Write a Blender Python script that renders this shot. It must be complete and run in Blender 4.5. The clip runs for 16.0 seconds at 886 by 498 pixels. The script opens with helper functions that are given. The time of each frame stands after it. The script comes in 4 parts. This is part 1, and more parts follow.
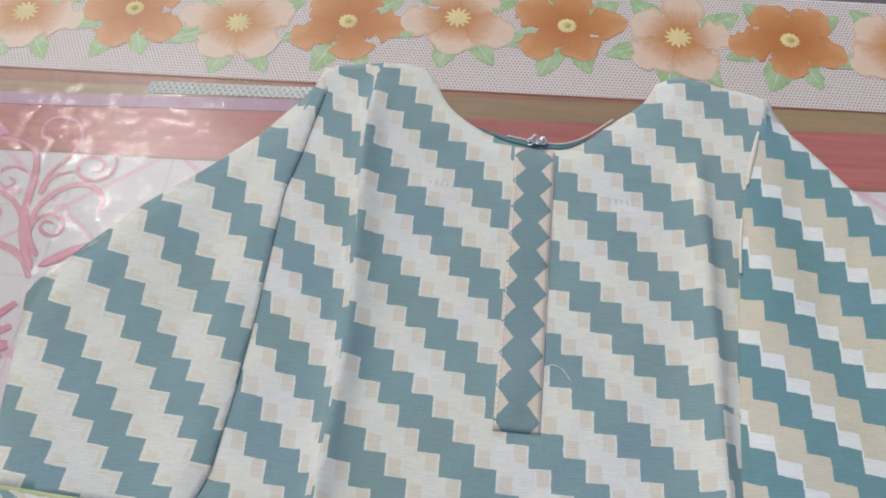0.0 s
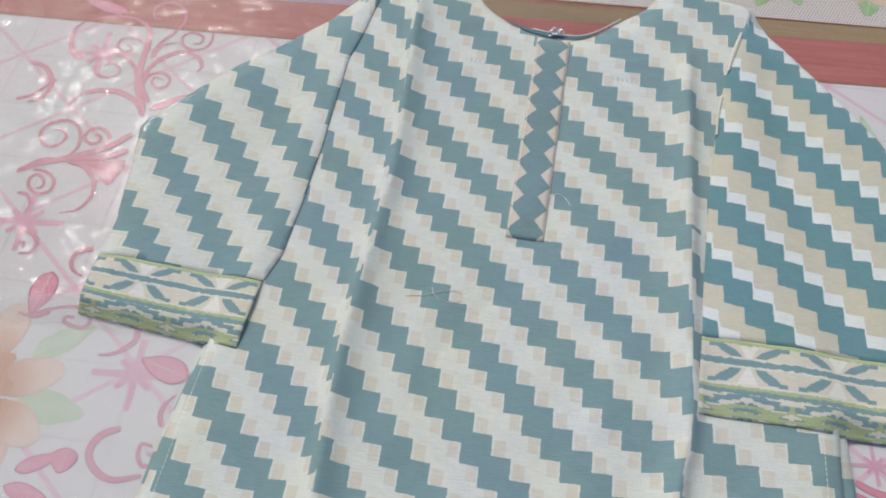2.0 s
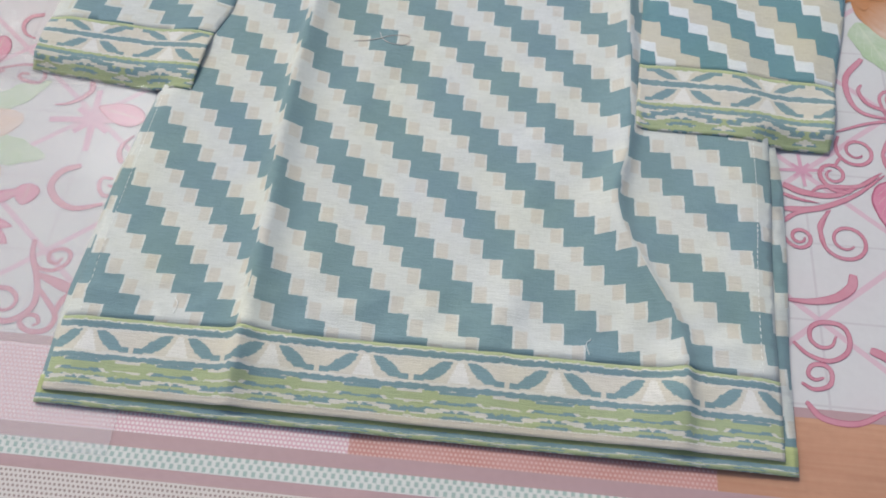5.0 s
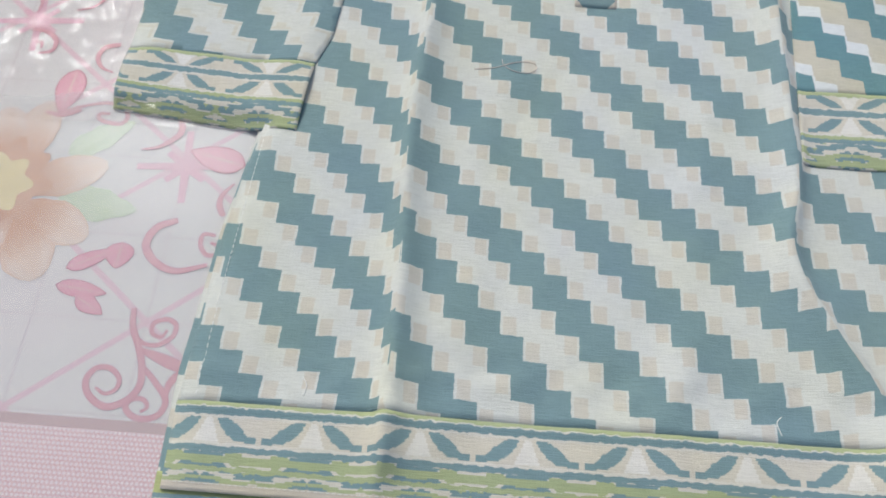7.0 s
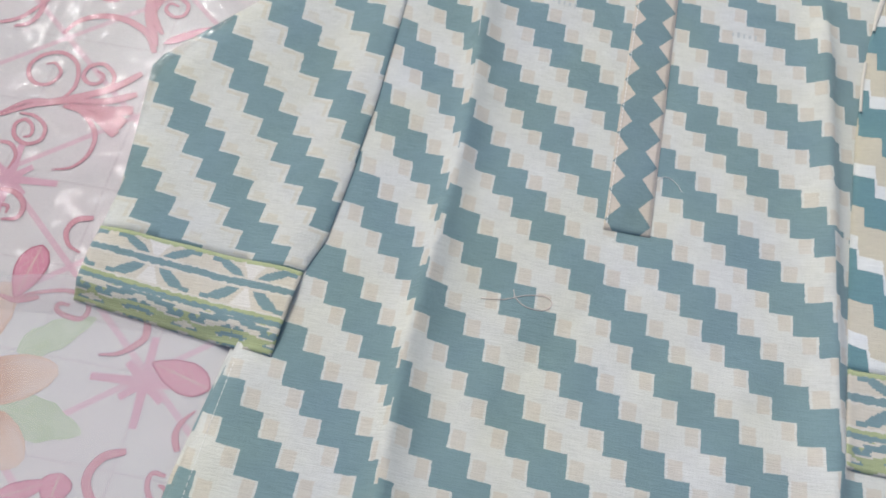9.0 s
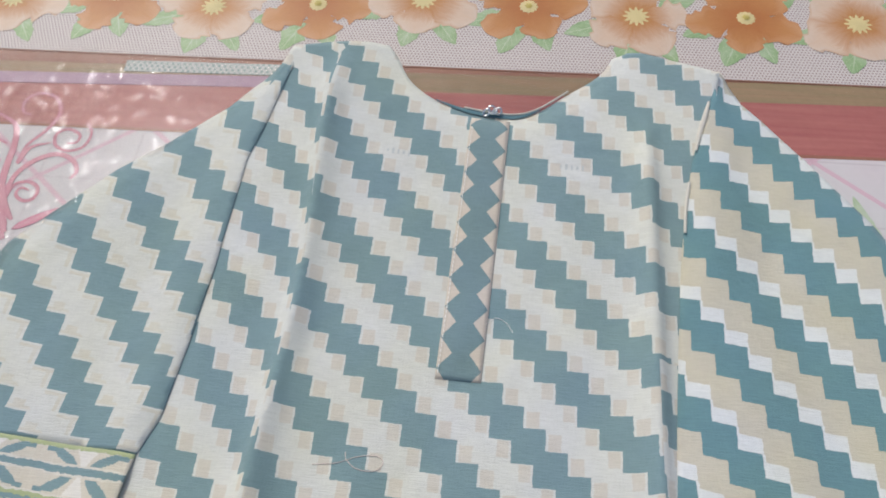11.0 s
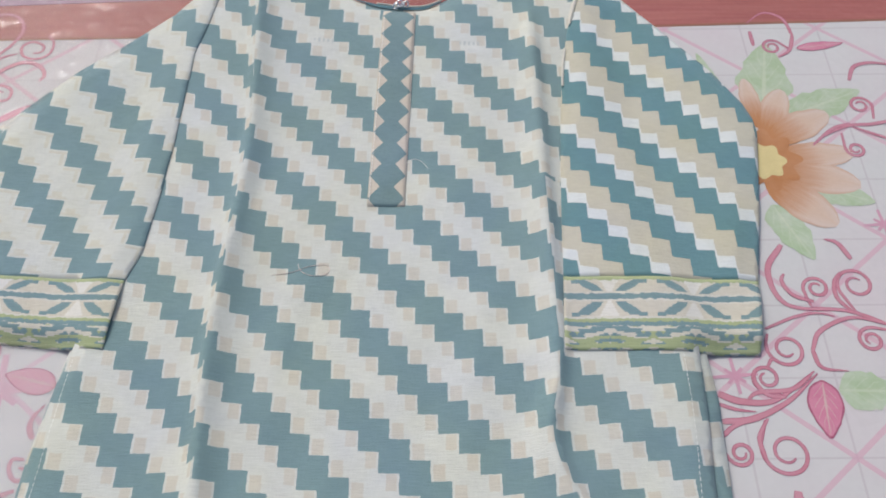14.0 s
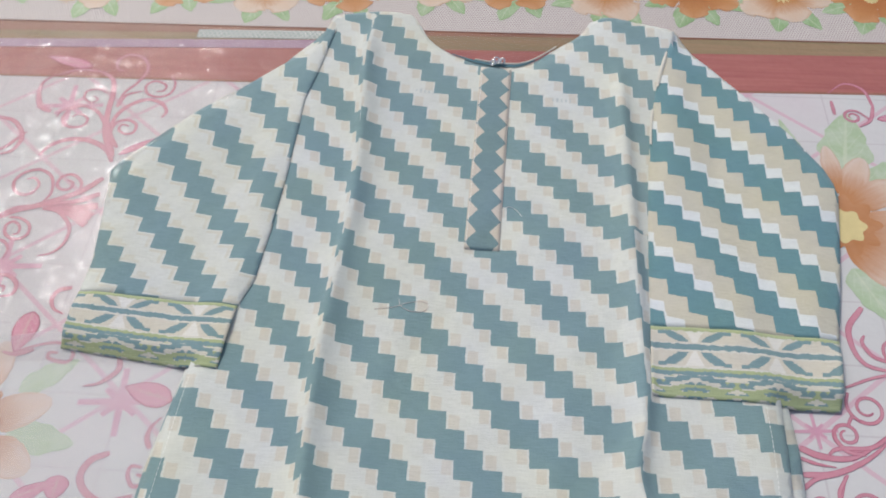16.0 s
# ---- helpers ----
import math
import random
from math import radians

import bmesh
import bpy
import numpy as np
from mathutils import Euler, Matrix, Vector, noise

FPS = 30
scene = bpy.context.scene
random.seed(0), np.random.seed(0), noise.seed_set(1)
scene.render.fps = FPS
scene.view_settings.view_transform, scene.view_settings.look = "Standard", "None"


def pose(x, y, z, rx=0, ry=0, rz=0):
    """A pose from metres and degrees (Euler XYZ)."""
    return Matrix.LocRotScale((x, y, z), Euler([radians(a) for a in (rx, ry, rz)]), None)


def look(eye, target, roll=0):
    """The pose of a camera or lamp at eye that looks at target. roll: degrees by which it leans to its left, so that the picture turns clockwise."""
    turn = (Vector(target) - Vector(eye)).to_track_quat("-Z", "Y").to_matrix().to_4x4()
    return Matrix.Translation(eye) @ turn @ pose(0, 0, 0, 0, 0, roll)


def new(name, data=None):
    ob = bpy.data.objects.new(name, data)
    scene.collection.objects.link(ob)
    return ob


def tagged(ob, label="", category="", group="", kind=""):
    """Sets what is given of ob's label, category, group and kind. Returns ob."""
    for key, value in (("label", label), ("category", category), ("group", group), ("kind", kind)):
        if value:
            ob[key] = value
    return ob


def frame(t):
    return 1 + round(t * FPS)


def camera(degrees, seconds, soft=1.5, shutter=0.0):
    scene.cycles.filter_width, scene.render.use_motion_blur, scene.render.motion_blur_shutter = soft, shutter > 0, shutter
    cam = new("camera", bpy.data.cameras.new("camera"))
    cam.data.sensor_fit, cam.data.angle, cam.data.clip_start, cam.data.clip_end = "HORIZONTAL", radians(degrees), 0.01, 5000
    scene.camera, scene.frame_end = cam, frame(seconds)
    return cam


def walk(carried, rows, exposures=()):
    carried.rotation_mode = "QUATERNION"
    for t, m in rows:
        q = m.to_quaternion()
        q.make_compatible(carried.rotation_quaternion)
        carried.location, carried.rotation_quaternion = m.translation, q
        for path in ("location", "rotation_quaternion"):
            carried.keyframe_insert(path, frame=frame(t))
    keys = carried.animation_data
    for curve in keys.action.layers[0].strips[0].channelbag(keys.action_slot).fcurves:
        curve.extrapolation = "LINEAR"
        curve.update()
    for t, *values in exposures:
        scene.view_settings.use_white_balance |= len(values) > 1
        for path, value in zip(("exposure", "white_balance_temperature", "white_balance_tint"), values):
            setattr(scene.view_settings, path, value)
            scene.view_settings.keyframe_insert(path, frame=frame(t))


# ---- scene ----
from mathutils.geometry import delaunay_2d_cdt

cam = camera(57.0, 16.0, soft=1.9)
PATH = [
    (0, (-0.019, -0.164, 0.528), (-0.105, 0.824, -1.208), -0.4),
    (0.5, (-0.018, -0.186, 0.542), (-0.177, 0.803, -1.189), -1.8),
    (1, (-0.008, -0.232, 0.558), (-0.187, 0.779, -1.158), -2.1),
    (1.5, (0.001, -0.296, 0.572), (-0.17, 0.739, -1.131), -1.2),
    (2, (0.007, -0.355, 0.574), (-0.168, 0.664, -1.138), -1.6),
    (2.5, (0.014, -0.396, 0.566), (-0.139, 0.602, -1.161), -0.4),
    (3, (0.025, -0.434, 0.557), (-0.121, 0.562, -1.171), -0.5),
    (3.5, (0.033, -0.466, 0.559), (-0.112, 0.556, -1.154), -0.9),
    (4, (0.037, -0.501, 0.551), (-0.078, 0.505, -1.174), -0.4),
    (4.2, (0.047, -0.51, 0.546), (-0.067, 0.479, -1.189), -0.2),
    (6.3, (-0.015, -0.479, 0.471), (-0.088, 0.384, -1.332), -0.5),
    (6.5, (-0.036, -0.469, 0.471), (-0.115, 0.392, -1.333), -0.9),
    (7, (-0.062, -0.44, 0.478), (-0.146, 0.442, -1.315), -1),
    (7.5, (-0.06, -0.41, 0.474), (-0.117, 0.478, -1.317), 1.5),
    (8, (-0.06, -0.376, 0.479), (-0.146, 0.508, -1.313), 0.9),
    (8.5, (-0.061, -0.32, 0.482), (-0.168, 0.561, -1.31), 2.1),
    (9, (-0.067, -0.268, 0.486), (-0.202, 0.607, -1.308), 2),
    (9.5, (-0.065, -0.22, 0.506), (-0.231, 0.699, -1.262), 0.5),
    (10, (-0.046, -0.195, 0.52), (-0.198, 0.784, -1.217), 0.3),
    (10.2, (-0.025, -0.191, 0.518), (-0.208, 0.815, -1.201), -2),
    (12.3, (0.06796, -0.2817, 0.532), (0.03216, 0.7764, -1.164), -0.28),
    (12.5, (0.06396, -0.2927, 0.544), (0.05512, 0.7356, -1.17), 1),
    (13, (0.05363, -0.3468, 0.5631), (0.01607, 0.6992, -1.141), -1.1),
    (13.5, (0.05214, -0.374, 0.569), (0.03589, 0.6924, -1.123), -0.35),
    (14, (0.05889, -0.3787, 0.5648), (0.06225, 0.6577, -1.145), -0.29),
    (14.5, (0.05, -0.3836, 0.5671), (0.04871, 0.6602, -1.138), -0.022),
    (15, (0.03576, -0.3936, 0.5718), (0.01236, 0.6683, -1.123), -0.22),
    (15.5, (0.02459, -0.3986, 0.5811), (-0.01495, 0.6766, -1.104), -0.29),
    (16, (0.01224, -0.4021, 0.5977), (-0.07868, 0.7228, -1.054), -1.2),
]
walk(cam, [(t, look(eye, target, roll)) for t, eye, target, roll in PATH], [(0, 0.04, 6450, 9.5), (3, 0.09, 6400, 6), (4.2, 0.11, 6450, 8), (6.5, 0.11, 6400, 6), (9, 0.11, 6450, 9.5), (13, 0.09, 6500, 9.5), (16, 0.12, 6450, 8.5)])

# ---- light ----
SUN_FROM = Vector((-0.45, 0.62, 0.95))
world = bpy.data.worlds.new("overcast_sky")
scene.world = world
world.use_nodes = True
sky = world.node_tree.nodes.new("ShaderNodeTexSky")
sky.sky_type, sky.sun_disc = "NISHITA", False
sky.sun_elevation, sky.sun_rotation = radians(51), math.atan2(SUN_FROM.x, SUN_FROM.y)
sky.air_density, sky.dust_density = 1.0, 4.0
world.node_tree.links.new(sky.outputs[0], world.node_tree.nodes["Background"].inputs[0])
world.node_tree.nodes["Background"].inputs[1].default_value = 0.13
sun = new("sun", bpy.data.lights.new("sun", "SUN"))
sun.data.energy, sun.data.angle, sun.data.color = 1.5, radians(11), (0.95, 0.965, 0.93)
sun.matrix_world = look(SUN_FROM * 5, (0, 0, 0))


# ---- node arithmetic ----
class Term:
    """A value in a node tree, with plain arithmetic."""

    def __init__(self, tree, socket):
        self.tree, self.socket = tree, socket

    def op(self, kind, *others):
        node = self.tree.nodes.new("ShaderNodeMath")
        node.operation = kind
        for slot, value in zip(node.inputs, (self, *others)):
            if isinstance(value, Term):
                self.tree.links.new(value.socket, slot)
            else:
                slot.default_value = float(value)
        return Term(self.tree, node.outputs[0])

    def __add__(self, o): return self.op("ADD", o)
    def __sub__(self, o): return self.op("SUBTRACT", o)
    def __mul__(self, o): return self.op("MULTIPLY", o)
    def __truediv__(self, o): return self.op("DIVIDE", o)
    def __lt__(self, o): return self.op("LESS_THAN", o)
    def __gt__(self, o): return self.op("GREATER_THAN", o)
    def __and__(self, o): return self.op("MULTIPLY", o)
    def __or__(self, o): return self.op("MAXIMUM", o)
    def floor(self): return self.op("FLOOR")
    def round(self): return (self + 0.5).op("FLOOR")
    def mag(self): return self.op("ABSOLUTE")
    def wrap(self, period): return self.op("FLOORED_MODULO", period)
    def inside(self, a, b): return (self > a) & (self < b)
    def clamp(self): return self.op("MINIMUM", 1.0).op("MAXIMUM", 0.0)


class Paint:
    """A node material under construction."""

    def __init__(self, name, roughness=0.85, sheen=0.0, coat=0.0):
        self.mat = bpy.data.materials.new(name)
        self.mat.use_nodes = True
        self.tree = self.mat.node_tree
        self.bsdf = self.tree.nodes["Principled BSDF"]
        self.bsdf.inputs["Roughness"].default_value = roughness
        self.bsdf.inputs["Sheen Weight"].default_value = sheen
        self.bsdf.inputs["Coat Weight"].default_value = coat * 0.5
        self.bsdf.inputs["Coat Roughness"].default_value = 0.12
        self.bsdf.inputs["Specular IOR Level"].default_value = 0.25 if roughness > 0.3 else 0.5

    def coords(self, which="Object"):
        node = self.tree.nodes.new("ShaderNodeTexCoord")
        return node.outputs[which]

    def uv(self):
        split = self.tree.nodes.new("ShaderNodeSeparateXYZ")
        self.tree.links.new(self.coords("UV"), split.inputs[0])
        return Term(self.tree, split.outputs[0]), Term(self.tree, split.outputs[1])

    def place(self):
        split = self.tree.nodes.new("ShaderNodeSeparateXYZ")
        self.tree.links.new(self.coords(), split.inputs[0])
        return Term(self.tree, split.outputs[0]), Term(self.tree, split.outputs[1])

    def vector(self, x, y, z=0.0):
        node = self.tree.nodes.new("ShaderNodeCombineXYZ")
        for slot, value in zip(node.inputs, (x, y, z)):
            if isinstance(value, Term):
                self.tree.links.new(value.socket, slot)
            else:
                slot.default_value = value
        return node.outputs[0]

    def noise(self, scale, detail=3.0, stretch=(1, 1, 1), at=None):
        node = self.tree.nodes.new("ShaderNodeTexNoise")
        node.inputs["Scale"].default_value, node.inputs["Detail"].default_value = scale, detail
        spread = self.tree.nodes.new("ShaderNodeVectorMath")
        spread.operation = "MULTIPLY"
        spread.inputs[1].default_value = stretch
        self.tree.links.new(at or self.coords(), spread.inputs[0])
        self.tree.links.new(spread.outputs[0], node.inputs["Vector"])
        return Term(self.tree, node.outputs[0])

    def mix(self, a, b, factor, kind="MIX"):
        node = self.tree.nodes.new("ShaderNodeMix")
        node.data_type, node.blend_type = "RGBA", kind
        for slot, value in ((node.inputs[6], a), (node.inputs[7], b)):
            if isinstance(value, tuple):
                slot.default_value = (*value, 1.0)
            else:
                self.tree.links.new(value, slot)
        if isinstance(factor, Term):
            self.tree.links.new(factor.socket, node.inputs[0])
        else:
            node.inputs[0].default_value = factor
        return node.outputs[2]

    def grey(self, term):
        node = self.tree.nodes.new("ShaderNodeCombineColor")
        for slot in node.inputs:
            self.tree.links.new(term.socket, slot)
        return node.outputs[0]

    def bump(self, term, strength, distance):
        node = self.tree.nodes.new("ShaderNodeBump")
        node.inputs["Strength"].default_value, node.inputs["Distance"].default_value = strength, distance
        self.tree.links.new(term.socket, node.inputs["Height"])
        self.tree.links.new(node.outputs[0], self.bsdf.inputs["Normal"])

    def finish(self, colour, worn=0.12, scale=60.0):
        """Base colour with two scales of wear."""
        if isinstance(colour, tuple):
            colour = self.mix(colour, colour, 0.0)
        coarse = (self.noise(scale / 6, 3) - 0.5) * (worn * 1.2) + (self.noise(scale * 4, 2) - 0.5) * worn + 1.0
        colour = self.mix(colour, self.grey(coarse), 1.0, "MULTIPLY")
        self.tree.links.new(colour, self.bsdf.inputs["Base Color"])
        return self.mat


TEAL, DEEP = (0.170, 0.260, 0.274), (0.124, 0.238, 0.262)
CREAM, WHITE, TAN = (0.545, 0.562, 0.520), (0.60, 0.63, 0.62), (0.50, 0.462, 0.385)
GREEN, BEIGE = (0.335, 0.385, 0.215), (0.535, 0.51, 0.43)


def weave(p, colour, worn=0.10):
    """Slubbed cotton threads: fine lines both ways, uneven dye."""
    across = p.noise(1.0, 2, (90, 1500, 1)) - 0.5
    down = p.noise(1.0, 2, (1300, 120, 1)) - 0.5
    blotch = (p.noise(26, 4) - 0.5) * 1.3 + (p.noise(110, 3) - 0.5) * 0.9
    tone = across * 0.30 + down * 0.12 + blotch * worn + 1.0
    tint = p.mix((1.03, 1.0, 0.93), (1.0, 0.985, 1.03), ((p.noise(17, 3) - 0.3) * 2.5).clamp())
    colour = p.mix(colour, tint, 1.0, "MULTIPLY")
    colour = p.mix(colour, p.grey(tone), 1.0, "MULTIPLY")
    p.tree.links.new(colour, p.bsdf.inputs["Base Color"])
    p.bump(across * 0.9 + down * 0.4 + (p.noise(70, 3) - 0.5) * 2.4 + (p.noise(24, 3) - 0.5) * 4.5, 0.6, 0.0007)
    return p.mat


def stair_cloth(name, style, teal):
    """Diagonal stair print on the lattice of the cloth: x counts bands, y counts steps."""
    p = Paint(name, 0.9, 0.15)
    n0, k0 = p.uv()
    wob = p.noise(330, 2) - 0.5
    n0, k0 = n0 + wob * 0.018, k0 + (p.noise(290, 2, at=None) - 0.5) * 0.09
    an, ak, dn, dk = 0.21, 0.19, 0.76, 0.57

    def step(dn_, k_):
        x1 = (dn_ * (1 - ak) + k_ * an) / an
        x2 = (k_ * an - dn_ * ak) / an
        row = x2.floor()
        return x1 - row, x2 - row

    n = n0.round()
    u, f = step(n0 - n, k0)
    m = (n0 + dn).round()
    v, g = step(n0 + dn - m, k0 - dk)
    v = v - 1.0
    light = ((n + (u > 0)) - (m - (v < 0))).mag() < 0.5
    if style == "body":
        spot = (u.inside(-0.62, -0.10) & f.inside(0.03, 0.80)) | (v.inside(0.12, 0.70) & g.inside(0.20, 0.98))
        shade = p.noise(60, 2).op("MULTIPLY", 1.0).clamp()
        pale = p.mix(CREAM, TAN, spot * (shade * 0.6 + 0.40))
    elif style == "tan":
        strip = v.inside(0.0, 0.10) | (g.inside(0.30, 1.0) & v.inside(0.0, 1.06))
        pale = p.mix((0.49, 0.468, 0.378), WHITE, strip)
    else:
        line = (u.inside(-0.32, -0.14) & (f > 0.1)) | (f.inside(0.10, 0.26) & (u > -1.0))
        spot = v.inside(0.22, 0.75) & g.inside(0.45, 0.86)
        pale = p.mix((0.535, 0.55, 0.505), (0.50, 0.475, 0.38), (line | spot) * (p.noise(70, 2).clamp() * 0.9 + 0.15))
    return weave(p, p.mix(teal, pale, light))


def border_cloth(name, rows, motifs, camo, period=0.062, shift=0.0):
    """Woven border print: x runs along the band in metres, y from its top (0) to its edge (1)."""
    p = Paint(name, 0.9, 0.15)
    x, y = p.uv()
    fine = 0.0011
    xs = (x / fine).round() * fine + shift
    ys = (y * 54).round() / 54
    c = (xs.wrap(period) - period / 2).mag() * 1000.0
    fibre = p.noise(1.0, 1, (900, 60, 1))
    colour = p.mix(BEIGE, (0.51, 0.46, 0.37), (fibre - 0.35).clamp())
    for a, b, up in motifs:
        h = (ys - a) / (b - a)
        run = (h * -1.0 + 1.0) if up else h
        wide = ((run * 2 - 1).mag().op("POWER", 2.2) * -3.2) + 6.0
        leaf = ((c - (run * 14.0 + 8.0)).mag() < wide) & h.inside(0.03, 0.93)
        hook = c.inside(23, 29.5) & run.inside(0.74, 0.97)
        gore = (c < (run * 6.0 + 1.5)) & h.inside(0, 1)
        colour = p.mix(colour, (0.61, 0.60, 0.55), gore)
        colour = p.mix(colour, TEAL, (leaf | hook).clamp())
    for a, b in camo:
        at = p.vector(c * 0.001, ys)
        one = p.noise(1.0, 1.5, (50, 11, 1), at)
        two = p.noise(1.0, 1.5, (44, 10, 1), p.vector(c * 0.001 + 3.7, ys))
        part_ = y.inside(a, b)
        patch = p.mix((0.55, 0.53, 0.455), TEAL, one > 0.50)
        patch = p.mix(patch, GREEN, two > 0.525)
        colour = p.mix(colour, patch, part_)
    for a, b, tone in rows:
        edge = y + (p.noise(260, 2) - 0.5) * 0.07
        colour = p.mix(colour, tone, edge.inside(a, b))
    return weave(p, colour)


M = {}
M["body_cloth"] = stair_cloth("stair_print_cotton", "body", TEAL)
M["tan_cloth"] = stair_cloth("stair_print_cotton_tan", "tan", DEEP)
M["pale_cloth"] = stair_cloth("stair_print_cotton_pale", "line", TEAL)
LIGHTLINE = (0.57, 0.555, 0.49)
M["hem_cloth"] = border_cloth(
    "hem_border_cotton",
    [(-0.1, 0.05, GREEN), (0.05, 0.07, LIGHTLINE), (0.065, 0.145, TEAL), (0.145, 0.175, LIGHTLINE), (0.46, 0.495, LIGHTLINE), (0.495, 0.565, TEAL), (0.72, 0.775, GREEN), (0.90, 1.1, (0.53, 0.48, 0.39))],
    [(0.175, 0.46, False)], [(0.565, 0.90)], 0.0616, 0.0087)
CUFF_ROWS = [(-0.1, 0.05, GREEN), (0.225, 0.245, LIGHTLINE), (0.245, 0.325, TEAL), (0.325, 0.35, LIGHTLINE), (0.57, 0.595, LIGHTLINE), (0.595, 0.64, GREEN), (0.64, 0.70, TEAL)]
M["cuff_cloth"] = border_cloth("cuff_border_cotton", CUFF_ROWS, [(0.05, 0.225, True), (0.35, 0.57, False)], [(0.70, 1.1)], 0.066, 0.0)
M["back_cloth"] = border_cloth("back_hem_cotton", [(-0.1, 0.66, (0.36, 0.40, 0.18)), (0.66, 0.80, TEAL)], [], [(0.80, 1.1)], 0.062, 0.01)


def placket_cloth():
    """Row of diamonds with pale triangles at both edges."""
    p = Paint("placket_cotton", 0.9, 0.15)
    x, y = p.uv()
    tooth = ((y / 0.0236).wrap(1.0) * 2 - 1).mag()
    half = tooth * 0.30 + 0.19 + (p.noise(500, 1) - 0.5) * 0.03
    inner = ((x - 0.49).mag()) < half
    return weave(p, p.mix((0.53, 0.48, 0.41), (0.155, 0.235, 0.252), inner))


M["placket_cloth"] = placket_cloth()


def plain(name, colour, roughness=0.8, worn=0.12, scale=60.0, metal=0.0, coat=0.0):
    p = Paint(name, roughness, 0.0, coat)
    p.bsdf.inputs["Metallic"].default_value = metal
    p.bump(p.noise(scale * 8, 2), 0.2, 0.0004)
    return p.finish(colour, worn, scale)


M["teal_binding"] = plain("teal_binding", (0.105, 0.19, 0.215), 0.9)
M["cream_tape"] = plain("cream_tape", (0.57, 0.54, 0.47), 0.9)
M["mark_ink"] = plain("faint_mark_ink", (0.44, 0.47, 0.465), 0.9)
M["white_thread"] = plain("white_thread", (0.72, 0.72, 0.68), 0.8)
M["pink_thread"] = plain("pale_pink_thread", (0.60, 0.50, 0.45), 0.8)
M["steel"] = plain("bright_steel", (0.75, 0.75, 0.74), 0.22, 0.05, 200, 1.0)


def film_bump(p, strength=0.5):
    """Slack, wrinkled plastic skin."""
    crease = (p.noise(9, 4) - 0.5).mag() * 2.0 + (p.noise(34, 3) - 0.5) * 0.7
    p.bump(crease, strength, 0.006)


def sheet_paint():
    """White printed plastic: pink diamond trellis over a faint tile grid."""
    p = Paint("printed_plastic_sheet", 0.5, 0.0, 0.12)
    x, y = p.place()
    a, b = (x - 0.275 + (x < 0) * 0.541) / 0.1475, (y + 0.150) / 0.120
    one, two = (a + b).wrap(1.0), (a - b).wrap(1.0)
    trellis = (((one - 0.5).mag() > 0.478) | ((two - 0.5).mag() > 0.478))
    tile = (((a * 2).wrap(1.0) - 0.5).mag() > 0.488) | (((b * 2).wrap(1.0) - 0.5).mag() > 0.488)
    cloud = p.noise(7, 3)
    colour = p.mix((0.515, 0.505, 0.495), (0.525, 0.450, 0.465), ((cloud - 0.42) * 2.2).clamp())
    colour = p.mix(colour, (0.38, 0.32, 0.34), tile * 0.4)
    colour = p.mix(colour, (0.55, 0.27, 0.35), trellis * 0.55)
    film_bump(p, 0.25)
    return p.finish(colour, 0.07, 40)


M["sheet"] = sheet_paint()


def printed(name, colour, second=None, rough=0.42):
    p = Paint(name, rough, 0.0, 0.12)
    film_bump(p, 0.25)
    if second:
        colour = p.mix(colour, second, ((p.noise(45, 3) - 0.3) * 1.6).clamp())
    return p.finish(colour, 0.10, 50)


M["pink_ink"] = printed("pink_ink", (0.47, 0.19, 0.235), (0.50, 0.26, 0.305))
M["pale_ink"] = printed("pale_pink_ink", (0.51, 0.265, 0.335), (0.52, 0.33, 0.39))
M["rose_line"] = printed("rose_outline_ink", (0.33, 0.09, 0.15))


def wood_paint(name, a, b):
    """Printed red-brown plank, grain along x."""
    p = Paint(name, 0.42, 0.0, 0.15)
    grain = p.noise(1.0, 5, (9, 190, 1))
    colour = p.mix(a, b, ((grain - 0.3) * 2.0).clamp())
    film_bump(p, 0.4)
    return p.finish(colour, 0.14, 45)


M["plank"] = wood_paint("printed_plank", (0.30, 0.092, 0.084), (0.38, 0.140, 0.118))
M["brown_plank"] = wood_paint("printed_brown_plank", (0.38, 0.185, 0.115), (0.46, 0.26, 0.165))
M["plank_edge"] = wood_paint("printed_plank_edge", (0.235, 0.10, 0.065), (0.30, 0.145, 0.095))
M["olive_strip"] = wood_paint("printed_olive_strip", (0.22, 0.17, 0.09), (0.31, 0.19, 0.115))


def dots_paint(name, ground, hole, cell, share, rough=0.5, second=None):
    """A net of small dots."""
    p = Paint(name, rough, 0.0, 0.15)
    x, y = p.place()
    row = (y / cell).floor()
    u = (x / cell + row * 0.5).wrap(1.0) - 0.5
    v = (y / cell).wrap(1.0) - 0.5
    dot = ((u * u) + (v * v)) < share
    base = p.mix(ground, second or ground, ((p.noise(30, 2) - 0.4) * 2).clamp())
    return p.finish(p.mix(base, hole, dot), 0.08, 60)


M["lace"] = dots_paint("lace_net", (0.52, 0.47, 0.435), (0.27, 0.20, 0.195), 0.0030, 0.085)
M["pink_net"] = dots_paint("pink_net", (0.53, 0.31, 0.34), (0.60, 0.53, 0.53), 0.0028, 0.14, 0.4, (0.55, 0.35, 0.385))
M["coral_net"] = dots_paint("coral_net", (0.46, 0.235, 0.215), (0.52, 0.34, 0.30), 0.0028, 0.10, 0.4, (0.40, 0.165, 0.135))
M["mauve_strip"] = printed("mauve_strip", (0.37, 0.245, 0.25))
M["lilac_film"] = printed("lilac_plastic_edge", (0.36, 0.23, 0.30), (0.42, 0.32, 0.38), 0.5)


